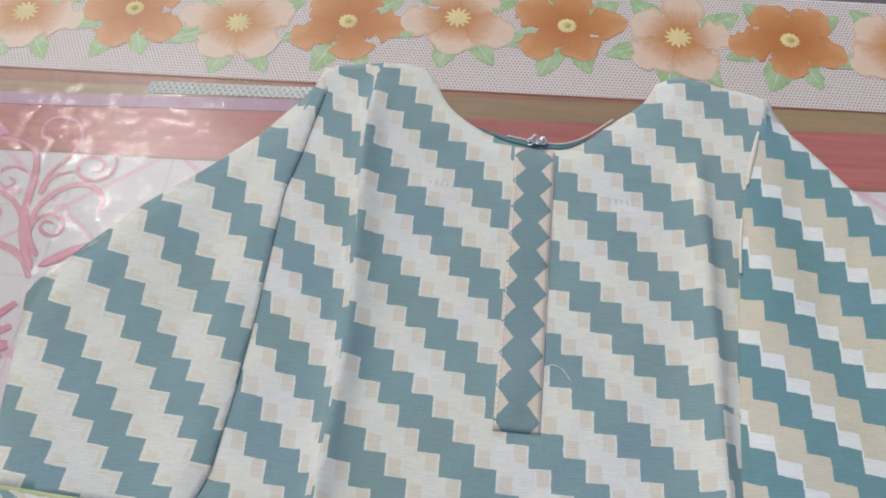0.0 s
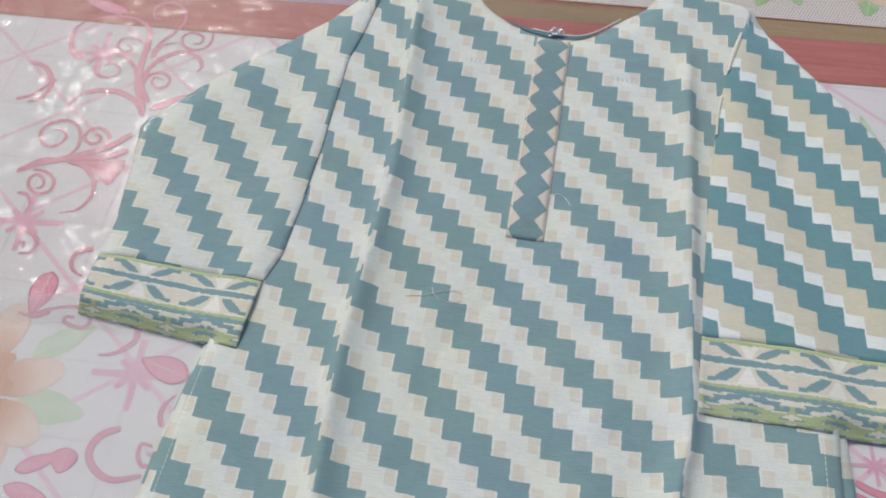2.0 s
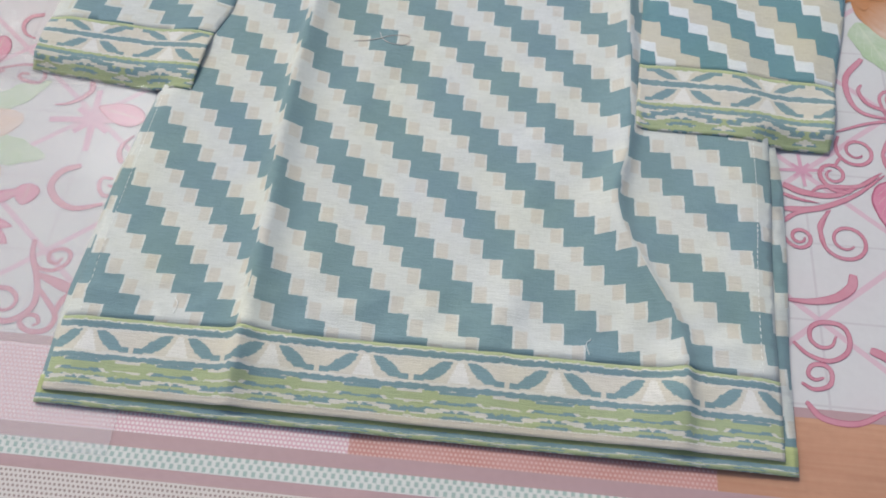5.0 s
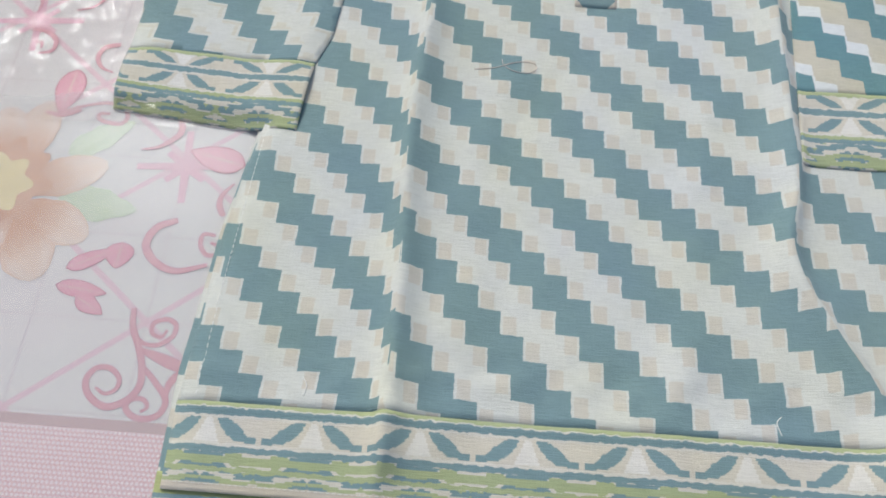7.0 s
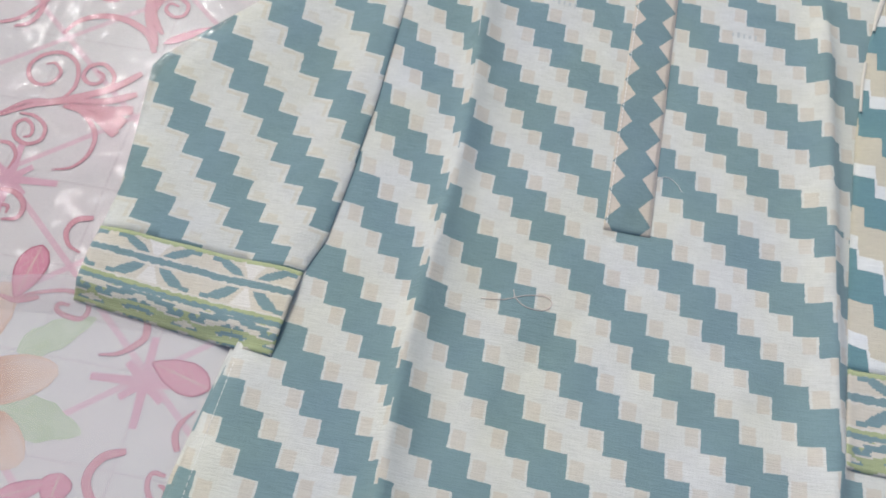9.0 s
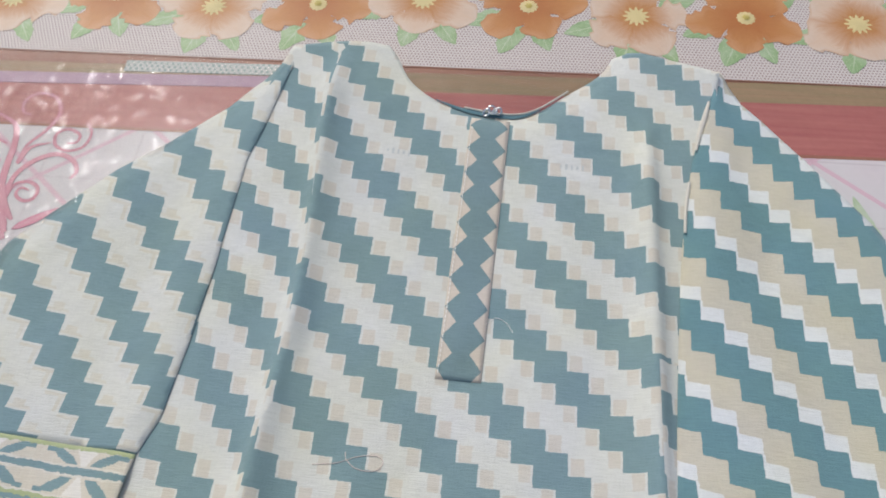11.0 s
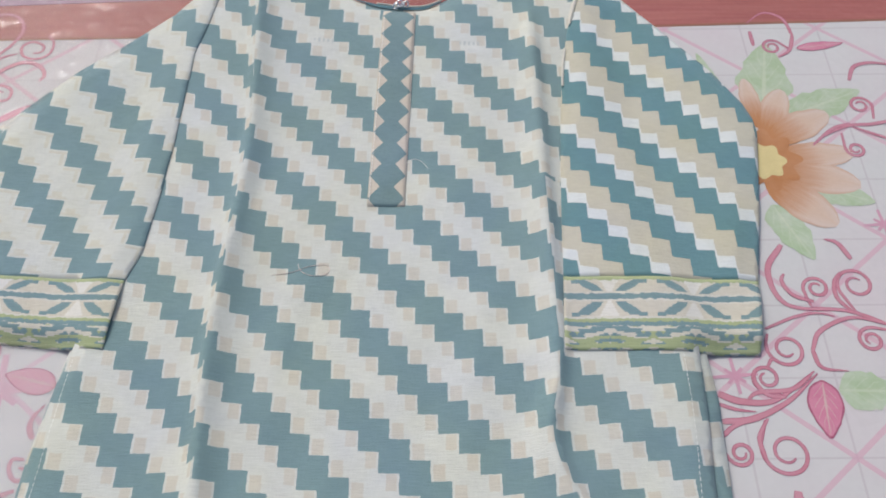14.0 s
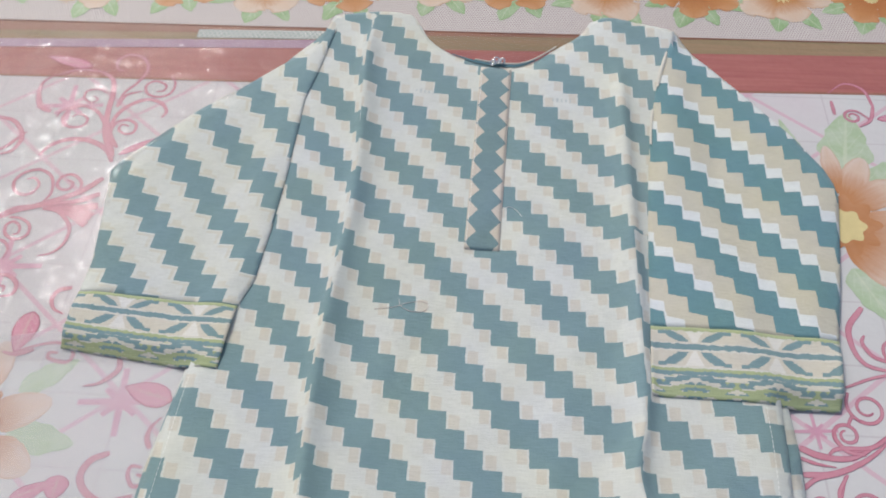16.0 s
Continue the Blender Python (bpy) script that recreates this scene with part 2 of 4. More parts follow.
def ribbon_paint():
    """Green and white ladder braid."""
    p = Paint("ladder_braid", 0.55)
    x, y = p.place()
    row = (y / 0.0040).floor()
    rung = (x / 0.0052 + row * 0.5).wrap(1.0).inside(0.20, 0.72) | ((y / 0.0040).wrap(1.0) < 0.2)
    return p.finish(p.mix((0.30, 0.37, 0.335), (0.53, 0.53, 0.50), rung), 0.1, 80)


M["braid"] = ribbon_paint()


def petal_paint(name, root, body, tip):
    """Printed petal: dark root, veined body, paler rim. x runs from root to tip, y across."""
    p = Paint(name, 0.45, 0.0, 0.2)
    x, y = p.uv()
    side = (y - 0.5).mag() * 2
    vein = p.noise(1.0, 3, (3, 34, 1), p.vector(x, y))
    t = (x + (vein - 0.5) * 0.45).clamp()
    colour = p.mix(root, body, ((t - 0.20) * 2.1).clamp())
    colour = p.mix(colour, tip, (((t - 0.5) * 1.6) + (side - 0.6) * 0.8).clamp())
    rim = ((side + (vein - 0.5) * 0.3 - 0.74) * 3.5).clamp() * (t * 1.3).clamp()
    colour = p.mix(colour, root, rim * 0.5)
    return p.finish(colour, 0.10, 70)


M["petal_peach"] = petal_paint("petal_peach", (0.40, 0.18, 0.06), (0.53, 0.385, 0.285), (0.54, 0.44, 0.355))
M["petal_rust"] = petal_paint("petal_rust", (0.36, 0.13, 0.035), (0.42, 0.185, 0.06), (0.49, 0.27, 0.14))
M["petal_big"] = petal_paint("petal_large", (0.42, 0.19, 0.08), (0.53, 0.39, 0.305), (0.55, 0.455, 0.40))
M["heart_ink"] = printed("rust_heart_ink", (0.40, 0.17, 0.065), (0.46, 0.24, 0.13))
M["pollen"] = plain("yellow_centre", (0.57, 0.47, 0.23), 0.5, 0.25, 400)
M["pollen_eye"] = plain("olive_eye", (0.45, 0.36, 0.10), 0.5, 0.25, 400)


def leaf_paint(name, dark, pale):
    p = Paint(name, 0.45, 0.0, 0.2)
    x, y = p.uv()
    mid = ((y - 0.5).mag() < 0.035) | ((((x * 5) - (y - 0.5).mag() * 4).wrap(1.0) < 0.09) & ((y - 0.5).mag() < 0.36))
    colour = p.mix(dark, pale, ((p.noise(60, 3) - 0.35) * 2).clamp())
    return p.finish(p.mix(colour, (0.50, 0.53, 0.40), mid * 0.45), 0.12, 60)


M["leaf_green"] = leaf_paint("printed_leaf", (0.23, 0.34, 0.16), (0.37, 0.44, 0.29))
M["leaf_pale"] = leaf_paint("printed_pale_leaf", (0.34, 0.42, 0.27), (0.46, 0.50, 0.41))
M["leaf_pink"] = leaf_paint("printed_pink_leaf", (0.50, 0.175, 0.255), (0.54, 0.25, 0.32))
M["dark_floor"] = plain("dark_stone_top", (0.115, 0.10, 0.105), 0.6, 0.3, 20)


def film_material(name, haze, rough, ior):
    """Slack plastic: see-through with some haze, and gloss where it turns."""
    mat = bpy.data.materials.new(name)
    mat.use_nodes = True
    tree = mat.node_tree
    tree.nodes.remove(tree.nodes["Principled BSDF"])
    clear, gloss, milk = (tree.nodes.new("ShaderNodeBsdf" + kind) for kind in ("Transparent", "Glossy", "Diffuse"))
    gloss.inputs["Roughness"].default_value = rough
    clear.inputs["Color"].default_value = (0.95, 0.945, 0.95, 1)
    milk.inputs["Color"].default_value = (0.74, 0.73, 0.735, 1)
    rim, both, body = tree.nodes.new("ShaderNodeFresnel"), tree.nodes.new("ShaderNodeMixShader"), tree.nodes.new("ShaderNodeMixShader")
    rim.inputs["IOR"].default_value = ior
    body.inputs[0].default_value = haze
    out = tree.nodes["Material Output"]
    for a, b in ((clear.outputs[0], body.inputs[1]), (milk.outputs[0], body.inputs[2]), (rim.outputs[0], both.inputs[0]), (body.outputs[0], both.inputs[1]), (gloss.outputs[0], both.inputs[2]), (both.outputs[0], out.inputs[0])):
        tree.links.new(a, b)
    return mat


M["film"] = film_material("clear_plastic_film", 0.015, 0.06, 1.14)
M["hazy_film"] = film_material("hazy_plastic_film", 0.24, 0.5, 1.08)


# ---- mesh helpers ----
def mesh_ob(name, me, material, parent=None, label="", smooth=True):
    if material:
        me.materials.append(M[material])
    if smooth:
        me.shade_smooth()
    ob = new(name, me)
    ob.parent = parent
    if label:
        ob["label"] = label
    return ob


def part(name, bm, material, parent=None, label="", smooth=True):
    me = bpy.data.meshes.new(name)
    bm.to_mesh(me)
    bm.free()
    return mesh_ob(name, me, material, parent, label, smooth)


def thing(name, label, category, group="", kind=""):
    return tagged(new(name), label, category, group, kind)


def slab(name, x0, x1, y0, y1, z0, z1, material, parent=None, label="", tilt=0.0):
    """A thin board or band with softened rims; tilt shears it along x."""
    bm = bmesh.new()
    bmesh.ops.create_cube(bm, size=1.0)
    bmesh.ops.scale(bm, vec=(x1 - x0, y1 - y0, z1 - z0), verts=bm.verts)
    bmesh.ops.bevel(bm, geom=list(bm.edges), offset=min(0.0006, (z1 - z0) * 0.3), segments=1, affect="EDGES")
    bmesh.ops.translate(bm, vec=((x0 + x1) / 2, (y0 + y1) / 2, (z0 + z1) / 2), verts=bm.verts)
    for v in bm.verts:
        v.co.y += tilt * v.co.x
    return part(name, bm, material, parent, label, False)


def glide(points, count):
    """A smooth run through a few points."""
    pts = [Vector((*p[:2], p[2] if len(p) > 2 else 0.0)) for p in points]
    pts = [2 * pts[0] - pts[1], *pts, 2 * pts[-1] - pts[-2]]
    spans, out = len(pts) - 3, []
    for i in range(count + 1):
        s = min(i / count * spans, spans - 1e-6)
        j, t = int(s), s - int(s)
        a, b, c, d = pts[j:j + 4]
        out.append(0.5 * (2 * b + (c - a) * t + (2 * a - 5 * b + 4 * c - d) * t * t + (3 * b - a - 3 * c + d) * t ** 3))
    return out


def ribbon_mesh(name, line, widths, z, dome=0.0):
    """A flat ribbon along a line, with a width at each step."""
    verts, faces = [], []
    for i, p in enumerate(line):
        way = (line[min(i + 1, len(line) - 1)] - line[max(i - 1, 0)]).normalized()
        side = Vector((-way.y, way.x, 0)) * widths[i] / 2
        verts += [(p.x + side.x, p.y + side.y, z + p.z), (p.x, p.y, z + p.z + dome), (p.x - side.x, p.y - side.y, z + p.z)]
        if i:
            k = 3 * i
            faces += [(k - 3, k - 2, k + 1, k), (k - 2, k - 1, k + 2, k + 1)]
    me = bpy.data.meshes.new(name)
    me.from_pydata(verts, [], faces)
    me.flip_normals()
    return me


def tube_mesh(name, line, radius, sides=6):
    bm = bmesh.new()
    rings = []
    for i, p in enumerate(line):
        way = (line[min(i + 1, len(line) - 1)] - line[max(i - 1, 0)]).normalized()
        side = way.cross(Vector((0, 0, 1))).normalized()
        up = side.cross(way)
        rings.append([bm.verts.new(p + radius * (side * math.cos(a) + up * math.sin(a))) for a in (2 * math.pi * k / sides for k in range(sides))])
    for one, two in zip(rings, rings[1:]):
        for k in range(sides):
            bm.faces.new((one[k], one[(k + 1) % sides], two[(k + 1) % sides], two[k]))
    bm.faces.new(rings[0][::-1])
    bm.faces.new(rings[-1])
    me = bpy.data.meshes.new(name)
    bm.to_mesh(me)
    bm.free()
    return me


# ---- the setting: stone top and the laid covers ----
top = slab("table_top", -2.2, 2.2, -2.0, 1.6, -0.06, -0.004, "dark_floor")
tagged(top, "dark grey stone top under the plastic covers", "table top", kind="structure")

cover = thing("table_cover", "white plastic table cover printed with pink scrolls and large flowers", "table cover")


def cover_sheet():
    bm = bmesh.new()
    bmesh.ops.create_grid(bm, x_segments=60, y_segments=30, size=0.5)
    for v in bm.verts:
        v.co.x, v.co.y = v.co.x * 2.6, v.co.y * 1.22 - 0.19
        v.co.z = 0.0
    return part("sheet", bm, "sheet", cover)


cover_sheet()
T = 0.028
for x0, x1, slope in ((-1.3, 0.0, 0.013), (0.0, 1.3, T)):
    slab("plank_band", x0, x1, 0.208, 0.264, 0.00005, 0.0002, "plank", cover, "printed red-brown plank border", slope)
    slab("dark_edge", x0, x1, 0.2055, 0.2085, 0.00005, 0.00026, "plank_edge", cover, "", slope)
slab("olive_band", -1.3, 1.3, 0.262, 0.284, 0.00005, 0.00022, "olive_strip", cover, "printed olive and brown stripe", T)
slab("plank_edge", -1.3, 1.3, 0.284, 0.345, 0.00005, 0.0002, "plank_edge", cover, "", T)
slab("braid", 0.20, 1.3, 0.271, 0.277, 0.0001, 0.0003, "olive_strip", cover, "", T)
slab("lilac_edge", -1.3, -0.14, 0.2640, 0.2770, 0.0001, 0.0005, "lilac_film", cover, "lilac clear plastic edge strip", 0.042)
slab("braid", -0.305, -0.13, 0.2755, 0.2885, 0.0001, 0.0006, "braid", cover, "green and white ladder braid", T)
slab("pink_net_band", -1.3, -0.03, -0.391, -0.339, 0.00005, 0.0002, "pink_net", cover, "pink net border", 0.0)
slab("coral_band", -0.03, 0.20, -0.391, -0.339, 0.00005, 0.0002, "coral_net", cover, "printed coral net border", 0.0)
slab("wood_band", 0.20, 1.3, -0.391, -0.339, 0.00005, 0.0002, "brown_plank", cover, "printed brown plank border", 0.0)
for y0, y1 in ((-0.339, -0.3325), (-0.4005, -0.391), (-0.4195, -0.412)):
    slab("mauve_line", -1.3, 1.3, y0, y1, 0.0001, 0.0003, "mauve_strip", cover)
slab("braid", -1.3, 1.3, -0.412, -0.4005, 0.0001, 0.0004, "braid", cover, "green and white ladder braid")
slab("net_band", -1.3, 1.3, -0.80, -0.4195, 0.00005, 0.0003, "lace", cover, "cream net border")

INK = [0]


def lift():
    """Each printed stroke lies a hair above the one before."""
    INK[0] = (INK[0] + 1) % 40
    return 0.00034 + INK[0] * 0.000003


def inked(line, w0, w1, name="scroll"):
    n = len(line) - 1
    z = lift()
    wide = [((w0 + (w1 - w0) * i / n) * 0.85 + 0.45) * 0.001 * (0.55 + 0.45 * math.sin(math.pi * min(i / n * 1.02, 1)) ** 0.5) for i in range(n + 1)]
    outer = mesh_ob(name, ribbon_mesh(name, line, wide, z), "rose_line", cover, "", True)
    mesh_ob("fill", ribbon_mesh("fill", line, [max(w - 0.0008, w * 0.45) for w in wide], z + 0.00002), "pink_ink", outer)


def curl(x, y, r, tail, turn):
    """A tendril from its tail round into a spiral."""
    away = Vector((tail[0] - x, tail[1] - y))
    d = max(away.length, r * 1.02)
    start = math.atan2(away.y, away.x) + turn * math.acos(min(r / d, 1))
    line = [Vector((*tail, 0)).lerp(Vector((x + r * math.cos(start), y + r * math.sin(start), 0)), i / 6) for i in range(6)]
    steps = 40
    for i in range(steps + 1):
        s = i / steps
        a, rad = start + turn * s * 1.45 * 2 * math.pi, r * (1 - 0.68 * s ** 0.8)
        line.append(Vector((x + rad * math.cos(a), y + rad * 0.97 * math.sin(a), 0)))
    inked(line, 3.4, 2.4)


def stroke(points, w0, w1):
    inked(glide(points, max(18, 6 * len(points))), w0, w1)


def blade_mesh(name, a, b, width, z, dome=0.0006, wobble=0.08, tip=0.75, seed=0.0):
    """A leaf or petal from root to tip, cupped, with an uneven rim; uv runs along and across it."""
    a, b = Vector((*a, 0)), Vector((*b, 0))
    way = b - a
    side = Vector((-way.y, way.x, 0)).normalized()
    n, m, verts, uvs, faces = 12, 6, [], [], []
    for i in range(n + 1):
        s = i / n
        half = width / 2 * max(math.sin(math.pi * (s ** tip) * 0.97 + 0.05), 0.02) ** (0.8 if tip < 1 else 0.52)
        half *= 1 + wobble * noise.noise((s * 9, seed, width * 90))
        for j in range(m + 1):
            q = j / m * 2 - 1
            p = a + way * s + side * half * q
            verts.append((p.x, p.y, z + dome * (1 - q * q) * math.sin(math.pi * min(s + 0.05, 1))))
            uvs.append((s, j / m))
    for i in range(n):
        for j in range(m):
            k = i * (m + 1) + j
            faces.append((k, k + m + 1, k + m + 2, k + 1))
    me = bpy.data.meshes.new(name)
    me.from_pydata(verts, [], faces)
    layer = me.uv_layers.new(name="print")
    for loop in me.loops:
        layer.data[loop.index].uv = uvs[loop.vertex_index]
    if me.polygons[0].normal.z < 0:
        me.flip_normals()
    return me


def green_leaf(a, b, width):
    mesh_ob("leaf", blade_mesh("leaf", a, b, width, lift() - 0.00012, 0.00002, 0.25, 0.7, a[0] * 50), "leaf_pale", cover)


def pink_leaf(a, b, width):
    z = lift()
    ob = mesh_ob("leaf", blade_mesh("leaf", a, b, width, z, 0.00002, 0.1, 0.75, a[1] * 40), "rose_line", cover)
    mid = lambda s: (a[0] + (b[0] - a[0]) * s, a[1] + (b[1] - a[1]) * s)
    mesh_ob("fill", blade_mesh("fill", mid(0.03), mid(0.96), width * 0.9, z + 0.00004, 0.00002, 0.1, 0.75, a[1] * 40), "leaf_pink", ob)


def petal(a, b, width):
    mesh_ob("petal", blade_mesh("petal", a, b, width, lift() - 0.00008, 0.00002, 0.12, 1.1, b[0] * 60), "petal_big", cover)


def star(x, y, r):
    """A printed eight-rayed star."""
    for k in range(8):
        a = k * math.pi / 4 + 0.08
        far = r if k % 2 == 0 else r * 0.55
        line = [Vector((x + far * s * math.cos(a), y + far * s * 0.85 * math.sin(a), 0)) for s in (0.0, 0.35, 0.7, 1.0)]
        mesh_ob("ray", ribbon_mesh("ray", line, [0.19 * r, 0.17 * r, 0.15 * r, 0.14 * r], 0.00028 + k * 0.000003), "pale_ink", cover)


for x, y in ((0.275, -0.148), (-0.266, -0.155), (-0.410, 0.160), (-0.406, -0.035), (0.423, -0.016)):
    star(x, y, 0.034 if x < 0 else 0.017)
curl(0.353, -0.075, 0.011, (0.345, -0.091), -1)
curl(0.385, -0.072, 0.016, (0.378, -0.095), -1)
curl(0.318, -0.127, 0.016, (0.306, -0.114), 1)
curl(0.384, -0.120, 0.011, (0.400, -0.112), 1)
curl(0.298, -0.150, 0.012, (0.310, -0.164), -1)
curl(0.301, -0.206, 0.019, (0.290, -0.182), 1)
curl(0.268, -0.206, 0.010, (0.257, -0.206), 1)
curl(0.421, 0.062, 0.009, (0.413, 0.080), 1)
curl(0.438, 0.112, 0.011, (0.446, 0.096), 1)
curl(0.374, 0.185, 0.010, (0.391, 0.181), 1)
stroke([(0.334, -0.035), (0.318, -0.059), (0.326, -0.089), (0.366, -0.095)], 7, 2.5)
stroke([(0.345, -0.092), (0.375, -0.096), (0.402, -0.108)], 2.5, 4)
stroke([(0.305, -0.11), (0.33, -0.1), (0.348, -0.097), (0.361, -0.1)], 3, 1.5)
stroke([(0.402, -0.108), (0.374, -0.101), (0.347, -0.112), (0.337, -0.128)], 2, 5)
stroke([(0.337, -0.128), (0.341, -0.142), (0.36, -0.145)], 5, 1)
stroke([(0.26, -0.162), (0.276, -0.168), (0.301, -0.167), (0.334, -0.145)], 8, 2)
stroke([(0.259, -0.183), (0.282, -0.181), (0.31, -0.168), (0.336, -0.147)], 7, 2)
stroke([(0.257, -0.194), (0.268, -0.186), (0.286, -0.182)], 5, 1)
stroke([(0.259, -0.17), (0.271, -0.174), (0.285, -0.176)], 4, 1)
stroke([(0.255, -0.2562), (0.2717, -0.2562), (0.2881, -0.2518), (0.2993, -0.2427), (0.3019, -0.2327)], 4, 10)
stroke([(0.2554, -0.2871), (0.2652, -0.2958), (0.2783, -0.2988), (0.2898, -0.2924), (0.2932, -0.2818), (0.2893, -0.273), (0.2779, -0.2709), (0.2687, -0.2752), (0.267, -0.2837), (0.2725, -0.2893), (0.2804, -0.2881), (0.2844, -0.2806)], 4, 3)
stroke([(0.2581, -0.3156), (0.2663, -0.3194), (0.2762, -0.3157), (0.2784, -0.3068), (0.2741, -0.3021), (0.2663, -0.3029), (0.263, -0.3092), (0.2671, -0.3127), (0.273, -0.3109)], 3.5, 3)
stroke([(0.3057, -0.2886), (0.3136, -0.2918), (0.3209, -0.2983)], 8, 6)
stroke([(0.2597, -0.3282), (0.2696, -0.3385), (0.2908, -0.34), (0.3122, -0.3294)], 5, 4)
stroke([(0.356, 0.217), (0.375, 0.231), (0.392, 0.223), (0.397, 0.2)], 1, 5)
stroke([(0.397, 0.2), (0.39, 0.181), (0.378, 0.172)], 5, 2)
stroke([(0.357, 0.206), (0.357, 0.196), (0.357, 0.187)], 4, 4)
stroke([(0.436, 0.142), (0.445, 0.159), (0.462, 0.164), (0.482, 0.161)], 5, 3)
stroke([(0.391, 0.074), (0.42, 0.088), (0.442, 0.09), (0.462, 0.094)], 2, 5)
stroke([(0.425, 0.087), (0.439, 0.08), (0.456, 0.072)], 2, 4)
stroke([(0.37, -0.03), (0.38, -0.034), (0.387, -0.049)], 2, 6)
stroke([(0.385, 0.067), (0.406, 0.085), (0.424, 0.091)], 3, 3)
stroke([(0.348, -0.087), (0.333, -0.081), (0.327, -0.069), (0.33, -0.062)], 4, 3)
stroke([(0.375, -0.095), (0.367, -0.084), (0.368, -0.07), (0.375, -0.061)], 4, 3)
stroke([(0.281, -0.166), (0.29, -0.161), (0.314, -0.159), (0.331, -0.148)], 3, 4)
stroke([(0.3, -0.142), (0.305, -0.135), (0.311, -0.138)], 3, 2)
stroke([(0.309, -0.165), (0.296, -0.163), (0.289, -0.154), (0.289, -0.148)], 4, 3)
stroke([(0.292, -0.181), (0.284, -0.193), (0.283, -0.2), (0.285, -0.212)], 3, 4)
# scroll with a forked trunk, by the plank border
stroke([(-0.3464, 0.09442), (-0.3617, 0.1221), (-0.3683, 0.1514), (-0.371, 0.1798), (-0.3776, 0.1998), (-0.3936, 0.2105)], 8, 5)
stroke([(-0.3936, 0.2105), (-0.4177, 0.211), (-0.4389, 0.2019)], 5, 2)
stroke([(-0.3629, 0.1301), (-0.378, 0.1518), (-0.3972, 0.1605), (-0.4138, 0.1543), (-0.4188, 0.1434)], 5, 2)
stroke([(-0.3756, 0.1493), (-0.3911, 0.1597), (-0.4075, 0.1551), (-0.4116, 0.141), (-0.4018, 0.1313), (-0.3889, 0.133), (-0.3862, 0.1428), (-0.3969, 0.1492), (-0.403, 0.1444)], 3.5, 3)
stroke([(-0.3779, 0.1801), (-0.3873, 0.1841), (-0.3979, 0.1815), (-0.3989, 0.1719), (-0.3899, 0.165), (-0.3841, 0.1699), (-0.3904, 0.1748)], 3, 2.5)
stroke([(-0.4394, 0.2031), (-0.4488, 0.1902), (-0.4469, 0.1724), (-0.4394, 0.1576), (-0.4268, 0.1508)], 2, 9)
stroke([(-0.3575, 0.1174), (-0.3592, 0.146), (-0.3488, 0.1638), (-0.3323, 0.1723), (-0.317, 0.1675), (-0.3096, 0.1567), (-0.3124, 0.1485)], 6, 4)
stroke([(-0.3621, 0.1613), (-0.3594, 0.1808), (-0.3492, 0.1971), (-0.3442, 0.216), (-0.3533, 0.2323), (-0.3703, 0.2363), (-0.3793, 0.2269), (-0.3763, 0.2147), (-0.3675, 0.2122)], 4, 3)
stroke([(-0.3613, 0.1603), (-0.3565, 0.1771), (-0.3412, 0.1839)], 5, 2)
stroke([(-0.3167, 0.2069), (-0.3101, 0.1958), (-0.3123, 0.182), (-0.3238, 0.1764), (-0.3359, 0.1811), (-0.3394, 0.1924), (-0.3314, 0.1989), (-0.3196, 0.1939), (-0.3197, 0.1857), (-0.3273, 0.184)], 3, 3)
stroke([(-0.3578, 0.1264), (-0.3557, 0.1393), (-0.346, 0.1434), (-0.3357, 0.1382), (-0.3352, 0.1279), (-0.3428, 0.1248), (-0.3508, 0.1301), (-0.3492, 0.1369), (-0.3416, 0.1352)], 3.5, 3)
stroke([(-0.3454, 0.08845), (-0.3561, 0.1044), (-0.3761, 0.1143), (-0.3971, 0.1146), (-0.412, 0.1061), (-0.4189, 0.09255)], 7, 5)
stroke([(-0.3477, 0.09783), (-0.3576, 0.12), (-0.3616, 0.1401)], 7, 4)
pink_leaf((-0.3419, 0.09812), (-0.3102, 0.1208), 0.008)
pink_leaf((-0.4039, 0.2166), (-0.456, 0.23), 0.014)
# scroll with a flared end, beside the sleeve
stroke([(-0.4343, 0.01357), (-0.4143, 0.0266), (-0.3852, 0.03951), (-0.364, 0.05147), (-0.3477, 0.06835)], 4, 9)
stroke([(-0.41, 0.02645), (-0.3877, 0.03493), (-0.3638, 0.03966), (-0.3448, 0.04959)], 2, 9)
stroke([(-0.3905, 0.03132), (-0.3716, 0.03203), (-0.3547, 0.03235), (-0.3428, 0.03572)], 3, 13)
stroke([(-0.3858, 0.03022), (-0.3692, 0.02596), (-0.356, 0.01912), (-0.3474, 0.01297)], 3, 12)
stroke([(-0.3689, 0.03055), (-0.3542, 0.02544), (-0.3446, 0.02237)], 5, 16)
stroke([(-0.3933, 0.02975), (-0.3776, 0.0268), (-0.3625, 0.01194), (-0.3601, -0.004968), (-0.3674, -0.01775), (-0.3803, -0.0226)], 5, 2)
stroke([(-0.4352, 0.01541), (-0.4195, 0.02863), (-0.4012, 0.03225)], 3, 5)
stroke([(-0.3968, 0.03414), (-0.3915, 0.04861), (-0.3969, 0.06655), (-0.4105, 0.07516), (-0.4244, 0.07129), (-0.431, 0.0608), (-0.4278, 0.05028), (-0.4193, 0.04463), (-0.4099, 0.04703), (-0.4062, 0.05722), (-0.4133, 0.06487), (-0.42, 0.06299)], 4, 3)
